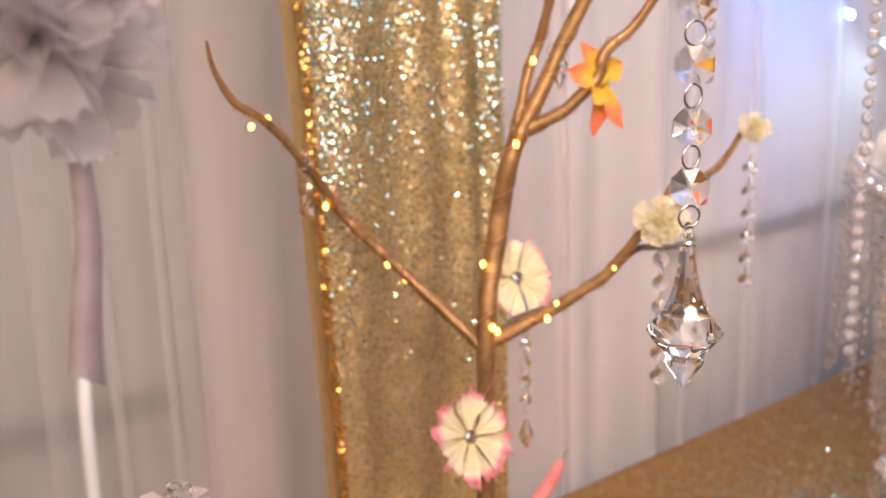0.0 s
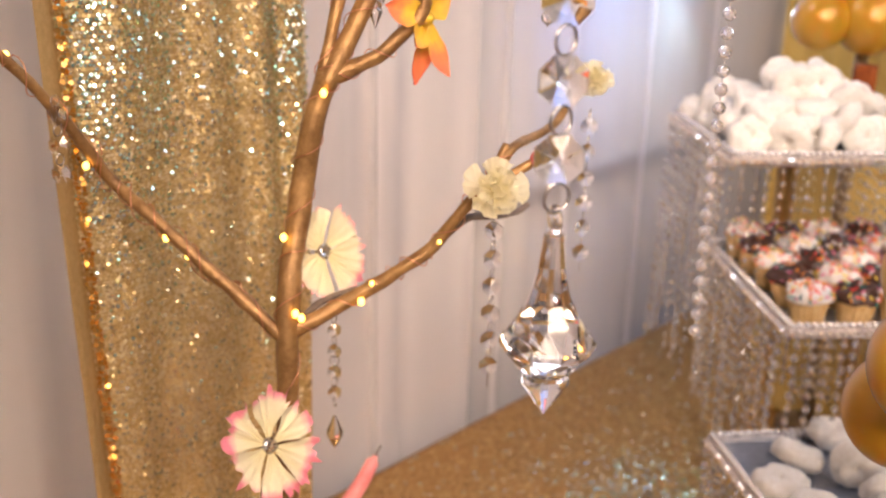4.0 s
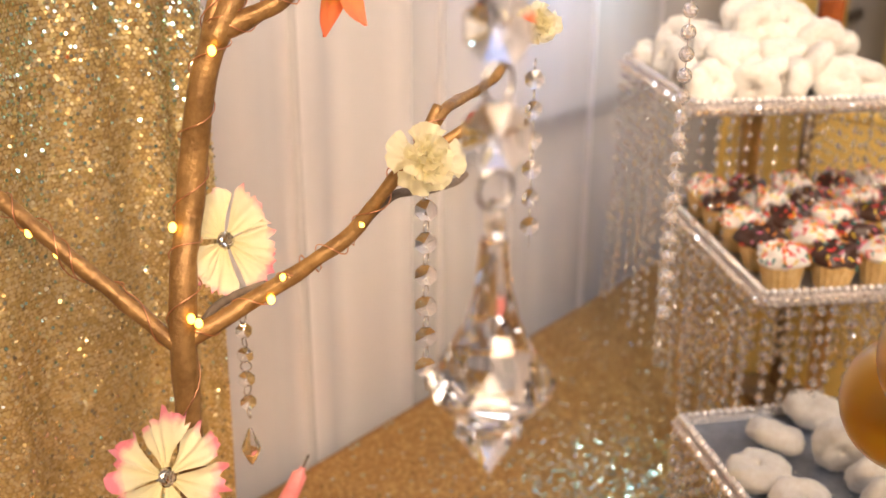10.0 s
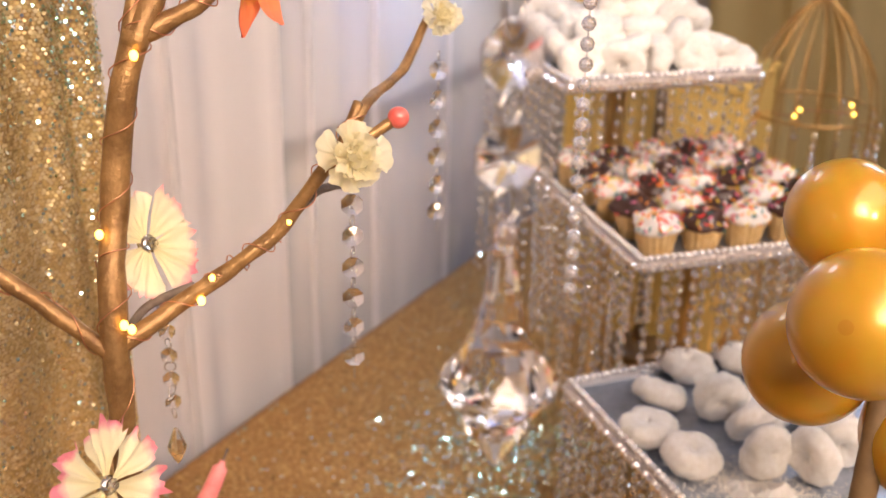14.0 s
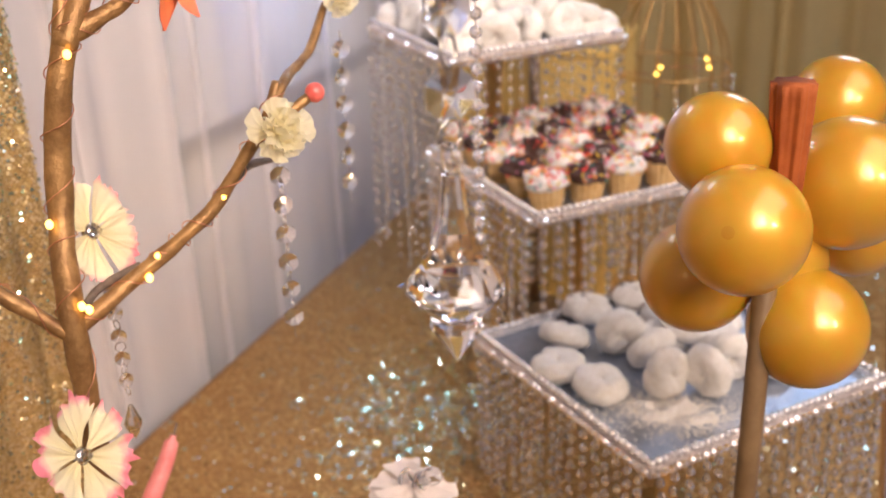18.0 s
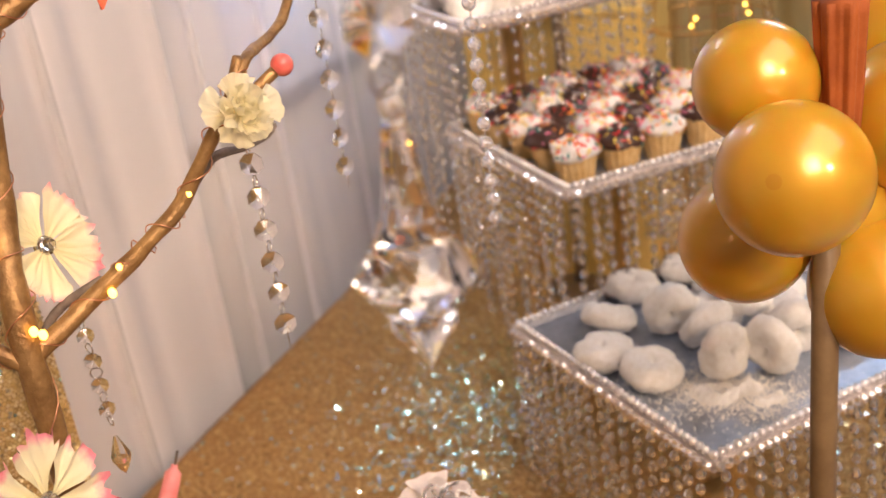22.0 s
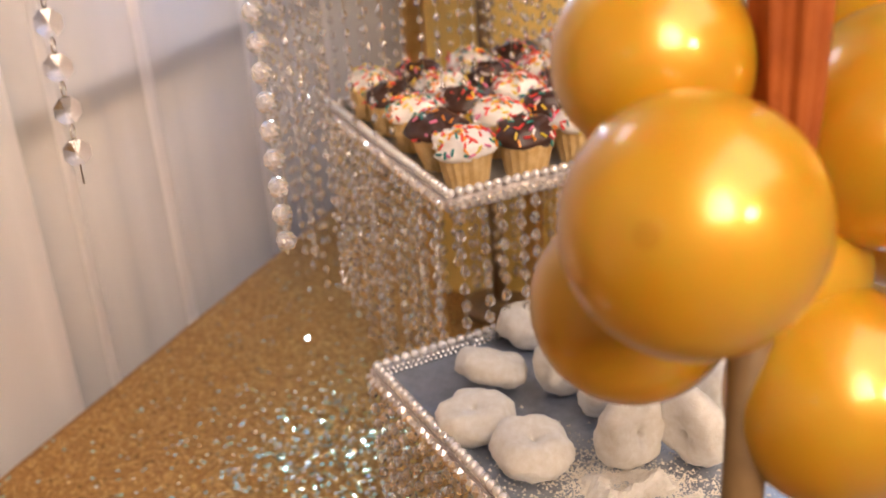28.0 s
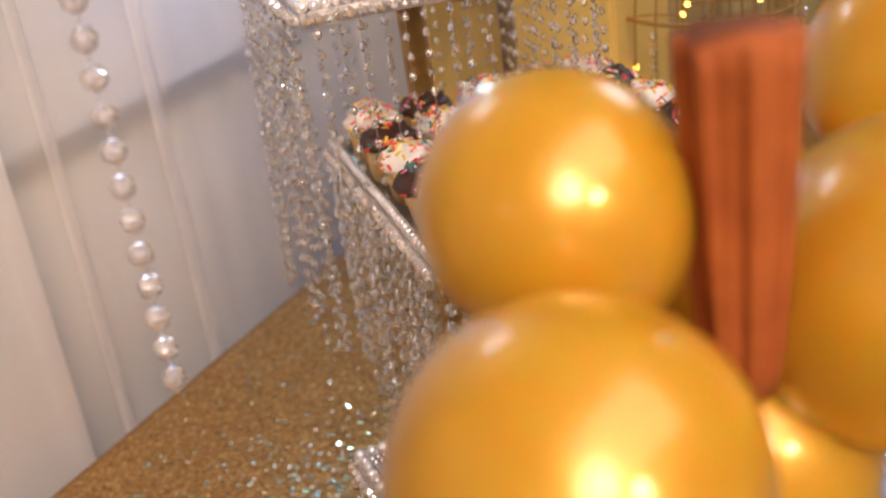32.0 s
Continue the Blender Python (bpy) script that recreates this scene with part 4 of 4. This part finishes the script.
                for q, pm in strand_poses(count, rng):
                    part("drape_drop" if q == count - 1 else "drape_crystal", TEAR_MESH if q == count - 1 else DISC_MESH, None, strand).matrix_basis = pm @ Matrix.Scale(fine, 4)
            else:
                rest += [((TEAR_V, TEAR_F) if q == count - 1 else (DISC_V, DISC_F)) + (at @ pm @ Matrix.Scale(fine, 4),) for q, pm in strand_poses(count, rng)]
    tagged(part("crystal_drape", raw("crystal_drape", *joined(rest), M_DRAPE), None, ob), "drape of small clear crystals", kind="stuff")
    return ob


DONUT_A, CUP_A, TALL_A = Vector((0.5425, -0.4945)), Vector((0.822, -0.321)), Vector((0.857, -0.225))
D_AL, D_AW = Vector((-0.64, -0.768)), Vector((0.768, -0.64))
C_AL, C_AW = Vector((-0.69, -0.724)), Vector((0.724, -0.69))
T_AL, T_AW = Vector((-0.68, -0.733)), Vector((0.733, -0.68))
Z_D, Z_C, Z_T = 0.232, 0.368, 0.536
stand_low = crystal_stand(DONUT_A, D_AL, D_AW, 0.33, Z_D, 12, "low crystal draped stand holding powdered donuts", 1)
stand_mid = crystal_stand(CUP_A, C_AL, C_AW, 0.315, Z_C, 15, "crystal draped stand holding rows of cupcakes", 2)
stand_tall = crystal_stand(TALL_A, T_AL, T_AW, 0.26, Z_T, 20, "tall crystal draped stand heaped with donuts", 3, 0.68)


# ---- donuts ----
def donut_mesh(seed):
    nu, nv, big, small = 40, 22, 0.0160, 0.0142
    verts, faces = [], []
    for i in range(nu):
        a = 2 * math.pi * i / nu
        for k in range(nv):
            b = 2 * math.pi * k / nv
            q = Vector(((big + small * math.cos(b)) * math.cos(a), (big + small * math.cos(b)) * math.sin(a), small * 0.92 * math.sin(b)))
            d = 0.0044 * noise.noise(q * 60 + Vector((seed * 5, 0, 0))) + 0.0022 * noise.noise(q * 150 + Vector((0, seed, 0))) + 0.0009 * noise.noise(q * 420)
            q += q.normalized() * d
            if math.cos(b) < -0.6:
                q.xy *= 0.52
            verts.append(q)
    for i in range(nu):
        for k in range(nv):
            a, b = i * nv + k, ((i + 1) % nu) * nv + k
            a2, b2 = i * nv + (k + 1) % nv, ((i + 1) % nu) * nv + (k + 1) % nv
            faces.append((a, b, b2, a2))
    return raw("donut", verts, faces, M_SUGAR, True)


DONUTS = [donut_mesh(k) for k in range(4)]


def donut(at, rx=0.0, ry=0.0, rz=0.0, label="", group="", which=0, size=1.0):
    ob = new("donut", DONUTS[which % 4])
    ob.matrix_basis = pose(*at, rx, ry, rz) @ Matrix.Scale(size, 4)
    return tagged(ob, label or "white powdered sugar donut on a silver tray", "donut", group)


FLAT_D = Z_D - 0.009 + 0.0132
for i, (x, y, z, rx, ry, rz) in enumerate((
        (0.640, -0.606, 0.001, 4, -3, 20), (0.553, -0.600, 0.006, 24, 10, 60), (0.487, -0.612, 0.001, -3, 4, 100), (0.458, -0.668, 0.003, 8, -5, 10),
        (0.561, -0.664, 0.016, 78, 0, 120), (0.545, -0.705, 0.010, 52, 0, 150), (0.482, -0.735, 0.0165, 84, 0, -32), (0.497, -0.777, 0.0165, 86, 0, 62),
        (0.542, -0.795, 0.016, 80, 0, 100), (0.586, -0.706, 0.002, 6, 4, 0), (0.612, -0.765, 0.001, -4, 3, 40), (0.655, -0.700, 0.001, 3, 5, 80),
        (0.598, -0.735, 0.022, 20, -12, 0), (0.690, -0.655, 0.001, -3, 2, 15), (0.575, -0.835, 0.001, 4, 4, 15), (0.655, -0.765, 0.002, 5, -6, 70))):
    lean = "upright on its edge" if abs(rx) > 45 else "lying flat"
    donut((x, y, FLAT_D + z), rx, ry, rz, "white powdered donut %s on a silver tray" % lean, "donuts on the low stand", i, 1.0)

_rng = random.Random(5)
_mid = TALL_A + (T_AL + T_AW) * 0.13
FLAT_T = Z_T - 0.009 + 0.0125
for layer, (half, count) in enumerate(((0.102, 5), (0.080, 4), (0.052, 3), (0.020, 2))):
    for i in range(count):
        for j in range(count):
            u = -half + 2 * half * i / (count - 1) + _rng.uniform(-0.006, 0.006)
            v = -half + 2 * half * j / (count - 1) + _rng.uniform(-0.006, 0.006)
            p = _mid + T_AL * u + T_AW * v
            up = 62 if _rng.random() < 0.55 else 12
            donut((p.x, p.y, FLAT_T + 0.0185 * layer + (0.011 if up > 40 else 0.002)), up + _rng.uniform(-12, 12), _rng.uniform(-14, 14), _rng.uniform(0, 360), "white powdered donut in a heap on a tray", "donuts heaped on the tall stand", i + j, 0.97)

# Loose sugar on the low tray.
_v, _f = [], []
_o, _way = Vector((0.4522, -0.7455)), Vector((-0.0064, -0.1158)).normalized()
_side = Vector((-_way.y, _way.x))
for j in range(13):
    for i in range(41):
        a, b = 0.004 * (i - 20) * 0.65, 0.0040 * (j - 6)
        p = _o + _way * a + _side * (b + 0.006 * math.sin(a * 50))
        swell = math.exp(-(a / 0.040) ** 2 - (b / 0.0190) ** 2)
        h = 0.0130 * swell * max(0.0, 0.55 + 1.5 * noise.noise(Vector((p.x * 52, p.y * 52, 0)))) + 0.0045 * swell * noise.noise(Vector((p.x * 170, p.y * 170, 5))) - 0.0018 + 0.0006 * noise.noise(Vector((p.x * 420, p.y * 420, 3)))
        _v.append(Vector((p.x, p.y, Z_D - 0.0088 + h)))
for j in range(12):
    for i in range(40):
        a = j * 41 + i
        _f.append((a, a + 1, a + 42, a + 41))
for k in range(6500):
    wide = k % 3 == 0
    a, b = _rng.gauss(0, 0.055 if wide else 0.032), _rng.gauss(0, 0.030 if wide else 0.015)
    p = _o + _way * a + _side * b
    w = p - DONUT_A
    if not (0.012 < w.dot(D_AL) < 0.318 and 0.012 < w.dot(D_AW) < 0.318):
        continue
    s = _rng.uniform(0.0004, 0.0010) if k % 6 else _rng.uniform(0.0009, 0.0019)
    pile = 0.0070 * math.exp(-(a / 0.034) ** 2 - (b / 0.011) ** 2) * (0.6 + 0.8 * noise.noise(Vector((p.x * 90, p.y * 90, 0))))
    c = Vector((p.x, p.y, Z_D - 0.0088 + max(0.0, pile) * _rng.random() ** 0.5))
    n = len(_v)
    _v += [c + Vector((s, 0, 0)), c + Vector((-0.5 * s, 0.87 * s, 0)), c + Vector((-0.5 * s, -0.87 * s, 0)), c + Vector((0.1 * s, 0.1 * s, 1.1 * s))]
    _f += [(n, n + 1, n + 3), (n + 1, n + 2, n + 3), (n + 2, n, n + 3), (n, n + 2, n + 1)]
tagged(new("powdered_sugar", raw("powdered_sugar", _v, _f, M_SUGAR)), "loose powdered sugar spilt on the silver tray", "sugar", kind="stuff")


# ---- cupcakes ----
def cupcake(frosting, name, seed, label):
    ob = thing("cupcake", (0, 0, 0), label, "cupcake", "cupcakes on the stand")
    v, f = [], []
    n = 36
    prof = ((0.0, 0.0), (0.0165, 0.0), (0.0175, 0.002), (0.0225, 0.029), (0.0230, 0.032), (0.0, 0.034))
    rings = []
    for r, z in prof:
        if r == 0:
            rings.append([len(v)])
            v.append((0, 0, z))
        else:
            rings.append(list(range(len(v), len(v) + n)))
            v += [((r + (0.0006 if k % 2 else -0.0006)) * math.cos(2 * math.pi * k / n), (r + (0.0006 if k % 2 else -0.0006)) * math.sin(2 * math.pi * k / n), z) for k in range(n)]
    for a, b in zip(rings, rings[1:]):
        for k in range(n):
            f.append(tuple(dict.fromkeys([a[k % len(a)], a[(k + 1) % len(a)], b[(k + 1) % len(b)], b[k % len(b)]])))
    part("cake", raw("cake", v, f, M_CAKE), None, ob, "pleated yellow cake cup")
    v, f = [], []
    nu, nv = 26, 9
    for j in range(nv + 1):
        t = j / nv
        for k in range(nu):
            a = 2 * math.pi * k / nu
            r = 0.0256 * math.cos(t * math.pi / 2) ** 0.7 if j else 0.0225
            z = 0.0295 + 0.0185 * math.sin(t * math.pi / 2)
            q = Vector((r * math.cos(a), r * math.sin(a), z))
            d = 0.0062 * noise.noise(q * 85 + Vector((seed * 3.1, 0, 0))) + 0.0020 * noise.noise(q * 240)
            q += Vector((q.x, q.y, (q.z - 0.025) * 0.8)).normalized() * d
            v.append(q)
    for j in range(nv):
        for k in range(nu):
            f.append((j * nu + k, j * nu + (k + 1) % nu, (j + 1) * nu + (k + 1) % nu, (j + 1) * nu + k))
    f.append(tuple(range(nv * nu, (nv + 1) * nu)))
    f.append(tuple(range(nu - 1, -1, -1)))
    part("frosting", raw("frosting", v, f, frosting, True), None, ob, "%s frosting" % name)
    rng = random.Random(seed)
    sv, sf = lathe([(0, 0.0034), (0.0011, 0.0028), (0.0011, -0.0028), (0, -0.0034)], 5)
    pieces = []
    for k in range(95 if frosting is M_CREAM else 40):
        q = v[rng.randrange(nu, len(v))]
        out = Vector((q.x, q.y, (q.z - 0.024))).normalized()
        m = Matrix.Translation(q * 1.0 + out * 0.0004 + Vector((rng.gauss(0, 0.0015), rng.gauss(0, 0.0015), 0))) @ out.to_track_quat("Y", "Z").to_matrix().to_4x4() @ Matrix.Rotation(rng.uniform(0, 3.1), 4, "Y")
        pieces.append((sv, sf, m))
    tagged(part("sprinkle_layer", raw("sprinkle_layer", *joined(pieces), M_SPRINKLE), None, ob), "many coloured sugar sprinkles", kind="stuff")
    return ob


WHITES = [cupcake(M_CREAM, "white", k, "yellow cupcake with white frosting and coloured sprinkles") for k in (1, 2, 3)]
CHOCS = [cupcake(M_CHOC, "chocolate", k, "yellow cupcake with chocolate frosting and coloured sprinkles") for k in (4, 5, 6)]
_used = set()
_near = CUP_A + C_AL * 0.315
for i in range(5):
    for j in range(5):
        kinds = WHITES if (i + j) % 2 == 0 else CHOCS
        u, v = 0.035 + 0.0590 * i + _rng.uniform(-0.002, 0.002), 0.035 + 0.0565 * j + _rng.uniform(-0.002, 0.002)
        p = _near - C_AL * u + C_AW * v
        m = pose(p.x, p.y, Z_C - 0.009, _rng.uniform(-4, 4), _rng.uniform(-4, 4), _rng.uniform(0, 360)) @ Matrix.Scale(1.06, 4)
        src = kinds[(i * 2 + j) % 3]
        if src.name in _used:
            copy_thing(src, m).scale = (1.06, 1.06, 1.06)
        else:
            src.matrix_basis = m
            _used.add(src.name)


# ---- balloons ----
def balloon_mesh(r):
    prof = []
    for k in range(25):
        a = math.pi * k / 24
        stretch = 1.0 + 0.10 * max(0.0, -math.cos(a)) ** 2
        prof.append((r * math.sin(a), r * math.cos(a) * stretch))
    return raw("balloon_skin", *lathe(prof, 40), M_BALLOON, True)


def balloon_cluster(centre, balls, foot, label):
    ob = thing("balloon_topiary", foot, label, "balloon topiary", "balloon topiaries on the table")
    for at, r in balls:
        at = Vector(at)
        out = (at - Vector(centre)).normalized()
        b = part("balloon", balloon_mesh(r), None, ob)
        b.matrix_basis = Matrix.Translation(at - ob.location) @ out.to_track_quat("Z", "Y").to_matrix().to_4x4()
        k = raw("knot", *lathe([(0, 0.004), (0.003, 0.003), (0.0022, -0.002), (0.0045, -0.008), (0, -0.0085)], 10), M_ORANGE, True)
        part("knot", k, None, b, "tied balloon neck").location = (0, 0, -r * 1.1)
        cap = [(r * k * math.sin(a), r * k * math.cos(a)) for a, k in ((0.0, 1.0016), (0.03, 1.0015), (0.06, 1.0012), (0.085, 1.0005), (0.10, 0.9985))]
        part("spot", raw("spot", *lathe(cap, 16), M_SPOT, True), None, b, "darker rubber spot at the crown")
    return ob


CENTRE = (0.285, -0.845, 0.515)
near_tree = balloon_cluster(CENTRE, (
    ((0.186, -0.832, 0.549), 0.0480), ((0.260, -0.800, 0.588), 0.0412), ((0.270, -0.789, 0.470), 0.0470), ((0.272, -0.880, 0.434), 0.0490),
    ((0.318, -0.898, 0.546), 0.0540), ((0.430, -0.880, 0.580), 0.0420), ((0.395, -0.905, 0.480), 0.0460), ((0.375, -0.820, 0.525), 0.0470), ((0.300, -0.848, 0.480), 0.0430)),
    (0.222, -0.846, 0.002), "gold balloon topiary on a wooden stick stand")
part("stick", raw("stick", *tube([Vector((0, 0, 0.012)), Vector((0.006, 0, 0.25)), Vector((0.03, 0, 0.49)), Vector((0.06, 0, 0.515))], 0.0095, 12), M_STICK, True), None, near_tree, "varnished wooden stick")
part("base", raw("base", *lathe([(0, 0), (0.05, 0), (0.052, 0.01), (0.04, 0.016), (0, 0.018)], 28), M_STICK, True), None, near_tree)


def crepe_roll(height, r0, r1, seed):
    """A pleated, slightly crushed paper roll."""
    verts, faces = [], []
    n, nz = 72, 12
    for j in range(nz + 1):
        t = j / nz
        for k in range(n):
            a = 2 * math.pi * k / n
            r = (r0 + (r1 - r0) * t ** 0.6) * (1 + 0.10 * math.sin(a * 7 + 1.5 * t) + 0.05 * math.sin(a * 16 + seed) + 0.06 * noise.noise(Vector((a * 2, t * 2, seed))))
            verts.append((r * math.cos(a), r * math.sin(a), height * t))
    for j in range(nz):
        for k in range(n):
            faces.append((j * n + k, j * n + (k + 1) % n, (j + 1) * n + (k + 1) % n, (j + 1) * n + k))
    faces.append(tuple(range(n - 1, -1, -1)))
    faces.append(tuple(range(nz * n, (nz + 1) * n)))
    return raw("crepe_roll", verts, faces, M_ORANGE, True)


c = part("crepe_roll", crepe_roll(0.112, 0.009, 0.0165, 1), None, near_tree, "pleated orange crepe roll")
c.location = Vector((0.272, -0.852, 0.526)) - near_tree.location

far_tree = balloon_cluster((1.075, -0.40, 0.69), (
    ((1.020, -0.359, 0.666), 0.042), ((1.068, -0.412, 0.668), 0.050), ((1.125, -0.34, 0.69), 0.05), ((1.05, -0.35, 0.75), 0.05), ((1.15, -0.42, 0.71), 0.05), ((1.08, -0.45, 0.75), 0.045)),
    (1.075, -0.405, 0.002), "gold balloon topiary behind the tall stand")
part("stick", raw("stick", *tube([Vector((0, 0, 0.012)), Vector((0, 0, 0.30)), Vector((0, 0, 0.66))], 0.0095, 12), M_STICK, True), None, far_tree, "varnished wooden stick")
part("base", raw("base", *lathe([(0, 0), (0.05, 0), (0.052, 0.01), (0.04, 0.016), (0, 0.018)], 28), M_STICK, True), None, far_tree)
c = part("crepe_roll", crepe_roll(0.115, 0.013, 0.016, 2), None, far_tree, "pleated orange crepe roll")
c.location = (-0.022, -0.018, 0.49)

# ---- tulle pompon on a tall stick at the table's near end ----
pom = thing("tulle_pompon", (-0.530, -0.750, 0.002), "pale grey tulle pompon on a white stick with ribbon", "pompon")
_c = Vector((0.019, 0.0555, 0.8454))
_rng2 = random.Random(8)
for k in range(60):
    d = Vector((_rng2.gauss(0, 1), _rng2.gauss(0, 1), _rng2.gauss(0, 1))).normalized()
    v, f = petal(0.050 * _rng2.uniform(0.75, 1.15), 0.024, 0.2, 0.2, 200 + k)
    m = Matrix.Translation(_c) @ d.to_track_quat("X", "Z").to_matrix().to_4x4() @ Matrix.Rotation(_rng2.uniform(0, 6), 4, "X")
    part("tulle_leaf", raw("tulle_leaf", [m @ Vector(p) for p in v], f, M_TULLE, True), None, pom)
part("stick", raw("stick", *tube(spline([(-0.002, -0.004, 0.0), (0.0, 0.0, 0.40), (0.0044, 0.0072, 0.661), (0.0125, 0.0230, 0.715), (0.0265, 0.0460, 0.792), _c]), 0.0030, 10), M_STICKWHITE, True), None, pom, "thin white stick")
_v, _f = [], []
for j in range(13):
    t = j / 12
    w = 0.0046 + 0.0024 * t
    x0, y0, z0 = 0.0256 - 0.0130 * t + 0.0020 * math.sin(5 * t), 0.0370 - 0.0205 * t, 0.795 - 0.088 * t
    for q in (-1, 1):
        for e in (-0.0004, 0.0004):
            _v.append((x0 + q * w * 0.94, y0 - q * w * 0.34 + e, z0 - (0.004 * q if j == 12 else 0)))
for j in range(12):
    a = 4 * j
    _f += [(a, a + 4, a + 6, a + 2), (a + 1, a + 3, a + 7, a + 5), (a, a + 1, a + 5, a + 4), (a + 2, a + 6, a + 7, a + 3)]
part("ribbon", raw("ribbon", _v, _f, M_RIBBON, True), None, pom, "taupe satin ribbon tail")
part("base", raw("base", *lathe([(0, 0.0), (0.04, 0.0), (0.041, 0.008), (0.012, 0.014), (0, 0.015)], 20), M_STICKWHITE, True), None, pom)

# ---- small lights among the far things ----
_bm = bmesh.new()
bmesh.ops.create_uvsphere(_bm, u_segments=10, v_segments=8, radius=0.006)
LEDM = mesh_of("led", _bm, M_LED, True)
led = thing("led_string", (1.22, 0.09, 0.72), "blue white led lights before the sheer curtain", "string lights")
for at in ((1.2233, 0.02, 0.7199), (1.34, 0.012, 0.66), (1.50, 0.01, 0.80)):
    part("led", LEDM, None, led).location = Vector(at) - led.location
tube_part("wire", spline([(1.10, 0.02, 0.80), (1.2233, 0.026, 0.7260), (1.34, 0.018, 0.666), (1.50, 0.016, 0.806), (1.6, 0.02, 0.9)]), 0.0008, M_STEEL, led, 5)
back = thing("fairy_lights", (1.14, -0.53, 0.004), "warm fairy lights standing behind the cupcake stand", "fairy lights")
for at in ((1.1571, -0.4781, 0.3888), (1.15, -0.470, 0.372), (1.1129, -0.5914, 0.4163), (1.10, -0.600, 0.43), (1.135, -0.53, 0.35), (1.1106, -0.6717, 0.4323), (1.106, -0.668, 0.446)):
    part("bulb", BULB, None, back).location = Vector(at) - back.location
tube_part("wire", spline([(1.14, -0.53, 0.006), (1.15, -0.50, 0.2), (1.135, -0.53, 0.35), (1.15, -0.470, 0.372), (1.1571, -0.4781, 0.3888), (1.13, -0.54, 0.41), (1.1129, -0.5914, 0.4163), (1.10, -0.600, 0.43), (1.1106, -0.6717, 0.4340), (1.106, -0.668, 0.446)]), 0.0009, M_COPPER, back, 6)

# ---- gold wire birdcage with hanging crystals ----
cage = thing("wire_birdcage", (1.215, -0.590, 0.003), "gold wire birdcage with hanging crystals behind the cupcakes", "birdcage")
CAGE_R, CAGE_H, CAGE_TOP = 0.100, 0.40, 0.57
part("base", raw("base", *lathe([(0, 0.0), (CAGE_R + 0.010, 0.0), (CAGE_R + 0.012, 0.012), (CAGE_R, 0.018), (0, 0.018)], 32), M_GOLDMETAL, True), None, cage)
_arc = [Vector((CAGE_R, 0, 0.016)), Vector((CAGE_R, 0, 0.20)), Vector((CAGE_R, 0, CAGE_H)), Vector((CAGE_R * 0.80, 0, CAGE_H + 0.075)), Vector((CAGE_R * 0.42, 0, CAGE_H + 0.135)), Vector((0.006, 0, CAGE_TOP))]
BAR_MESH = raw("bar", *tube(spline(_arc, 5), 0.0014, 6), M_GOLDMETAL, True)
for k in range(20):
    part("bar", BAR_MESH, None, cage).rotation_euler = (0, 0, 2 * math.pi * k / 20)
for z in (0.13, 0.27, CAGE_H):
    _l = [Vector((CAGE_R * math.cos(a), CAGE_R * math.sin(a), z)) for a in [2 * math.pi * k / 40 for k in range(41)]]
    part("hoop", raw("hoop", *tube(_l, 0.0022, 6, False), M_GOLDMETAL, True), None, cage)
part("finial", raw("finial", *lathe([(0, CAGE_TOP - 0.01), (0.010, CAGE_TOP - 0.008), (0.012, CAGE_TOP + 0.004), (0.005, CAGE_TOP + 0.014), (0.007, CAGE_TOP + 0.022), (0, CAGE_TOP + 0.034)], 14), M_GOLDMETAL, True), None, cage)
for k in range(10):
    a = 2 * math.pi * (k + 0.5) / 10
    for q in range(5):
        part("crystal", DISC_MESH, None, cage).matrix_basis = Matrix.Translation(((CAGE_R + 0.006) * math.cos(a), (CAGE_R + 0.006) * math.sin(a), CAGE_H - 0.012 - 0.0165 * q)) @ Matrix.Rotation(k + 0.7 * q, 4, "Z")

# ---- gold riser behind the tall stand ----
riser = thing("gold_riser", (1.20, -0.40, 0.002), "gold satin covered riser box behind the stands", "riser")
part("box", box_bm((-0.10, -0.12, 0), (0.10, 0.12, 0.44), 0.006), M_SATIN, riser)
part("cover", box_bm((-0.105, -0.125, 0.4365), (0.105, 0.125, 0.448), 0.004), M_SATIN, riser, "folded satin cover")


# ---- crystal picks ----
def crystal_pick(foot, height, label, seed):
    ob = thing("crystal_pick", foot, label, "ornament", "crystal picks on the table")
    rng = random.Random(seed)
    part("wire_stem", raw("wire_stem", *tube([Vector((0, 0, 0)), Vector((0.003, 0, height * 0.5)), Vector((0, 0, height - 0.01))], 0.0012, 6), M_STEEL, True), None, ob)
    for k in range(9):
        v, f = petal(0.040 * rng.uniform(0.8, 1.1), 0.020, 0.15, 0.1, 300 + seed * 20 + k)
        m = Matrix.Translation((0, 0, height - 0.012)) @ Matrix.Rotation(2 * math.pi * k / 9, 4, "Z") @ Matrix.Rotation(rng.uniform(0.1, 0.5), 4, "Y")
        part("petal", raw("petal", [m @ Vector(p) for p in v], f, M_IVORY, True), None, ob, "ivory paper petal")
    for k in range(7):
        c = part("octagon_crystal", OCT_MESH, None, ob)
        c.matrix_basis = Matrix.Translation((rng.uniform(-0.014, 0.014), rng.uniform(-0.014, 0.014), height - 0.006 + rng.uniform(-0.003, 0.006))) @ Matrix.Rotation(rng.uniform(0, 3), 4, "Z") @ Matrix.Rotation(rng.uniform(-1, 1), 4, "X")
    return ob


crystal_pick((0.138, -0.582, 0.002), 0.315, "ivory paper flower with clear crystals on wire", 1)
crystal_pick((-0.345, -0.385, 0.002), 0.450, "ivory paper flower with clear crystals near the pompon", 2)
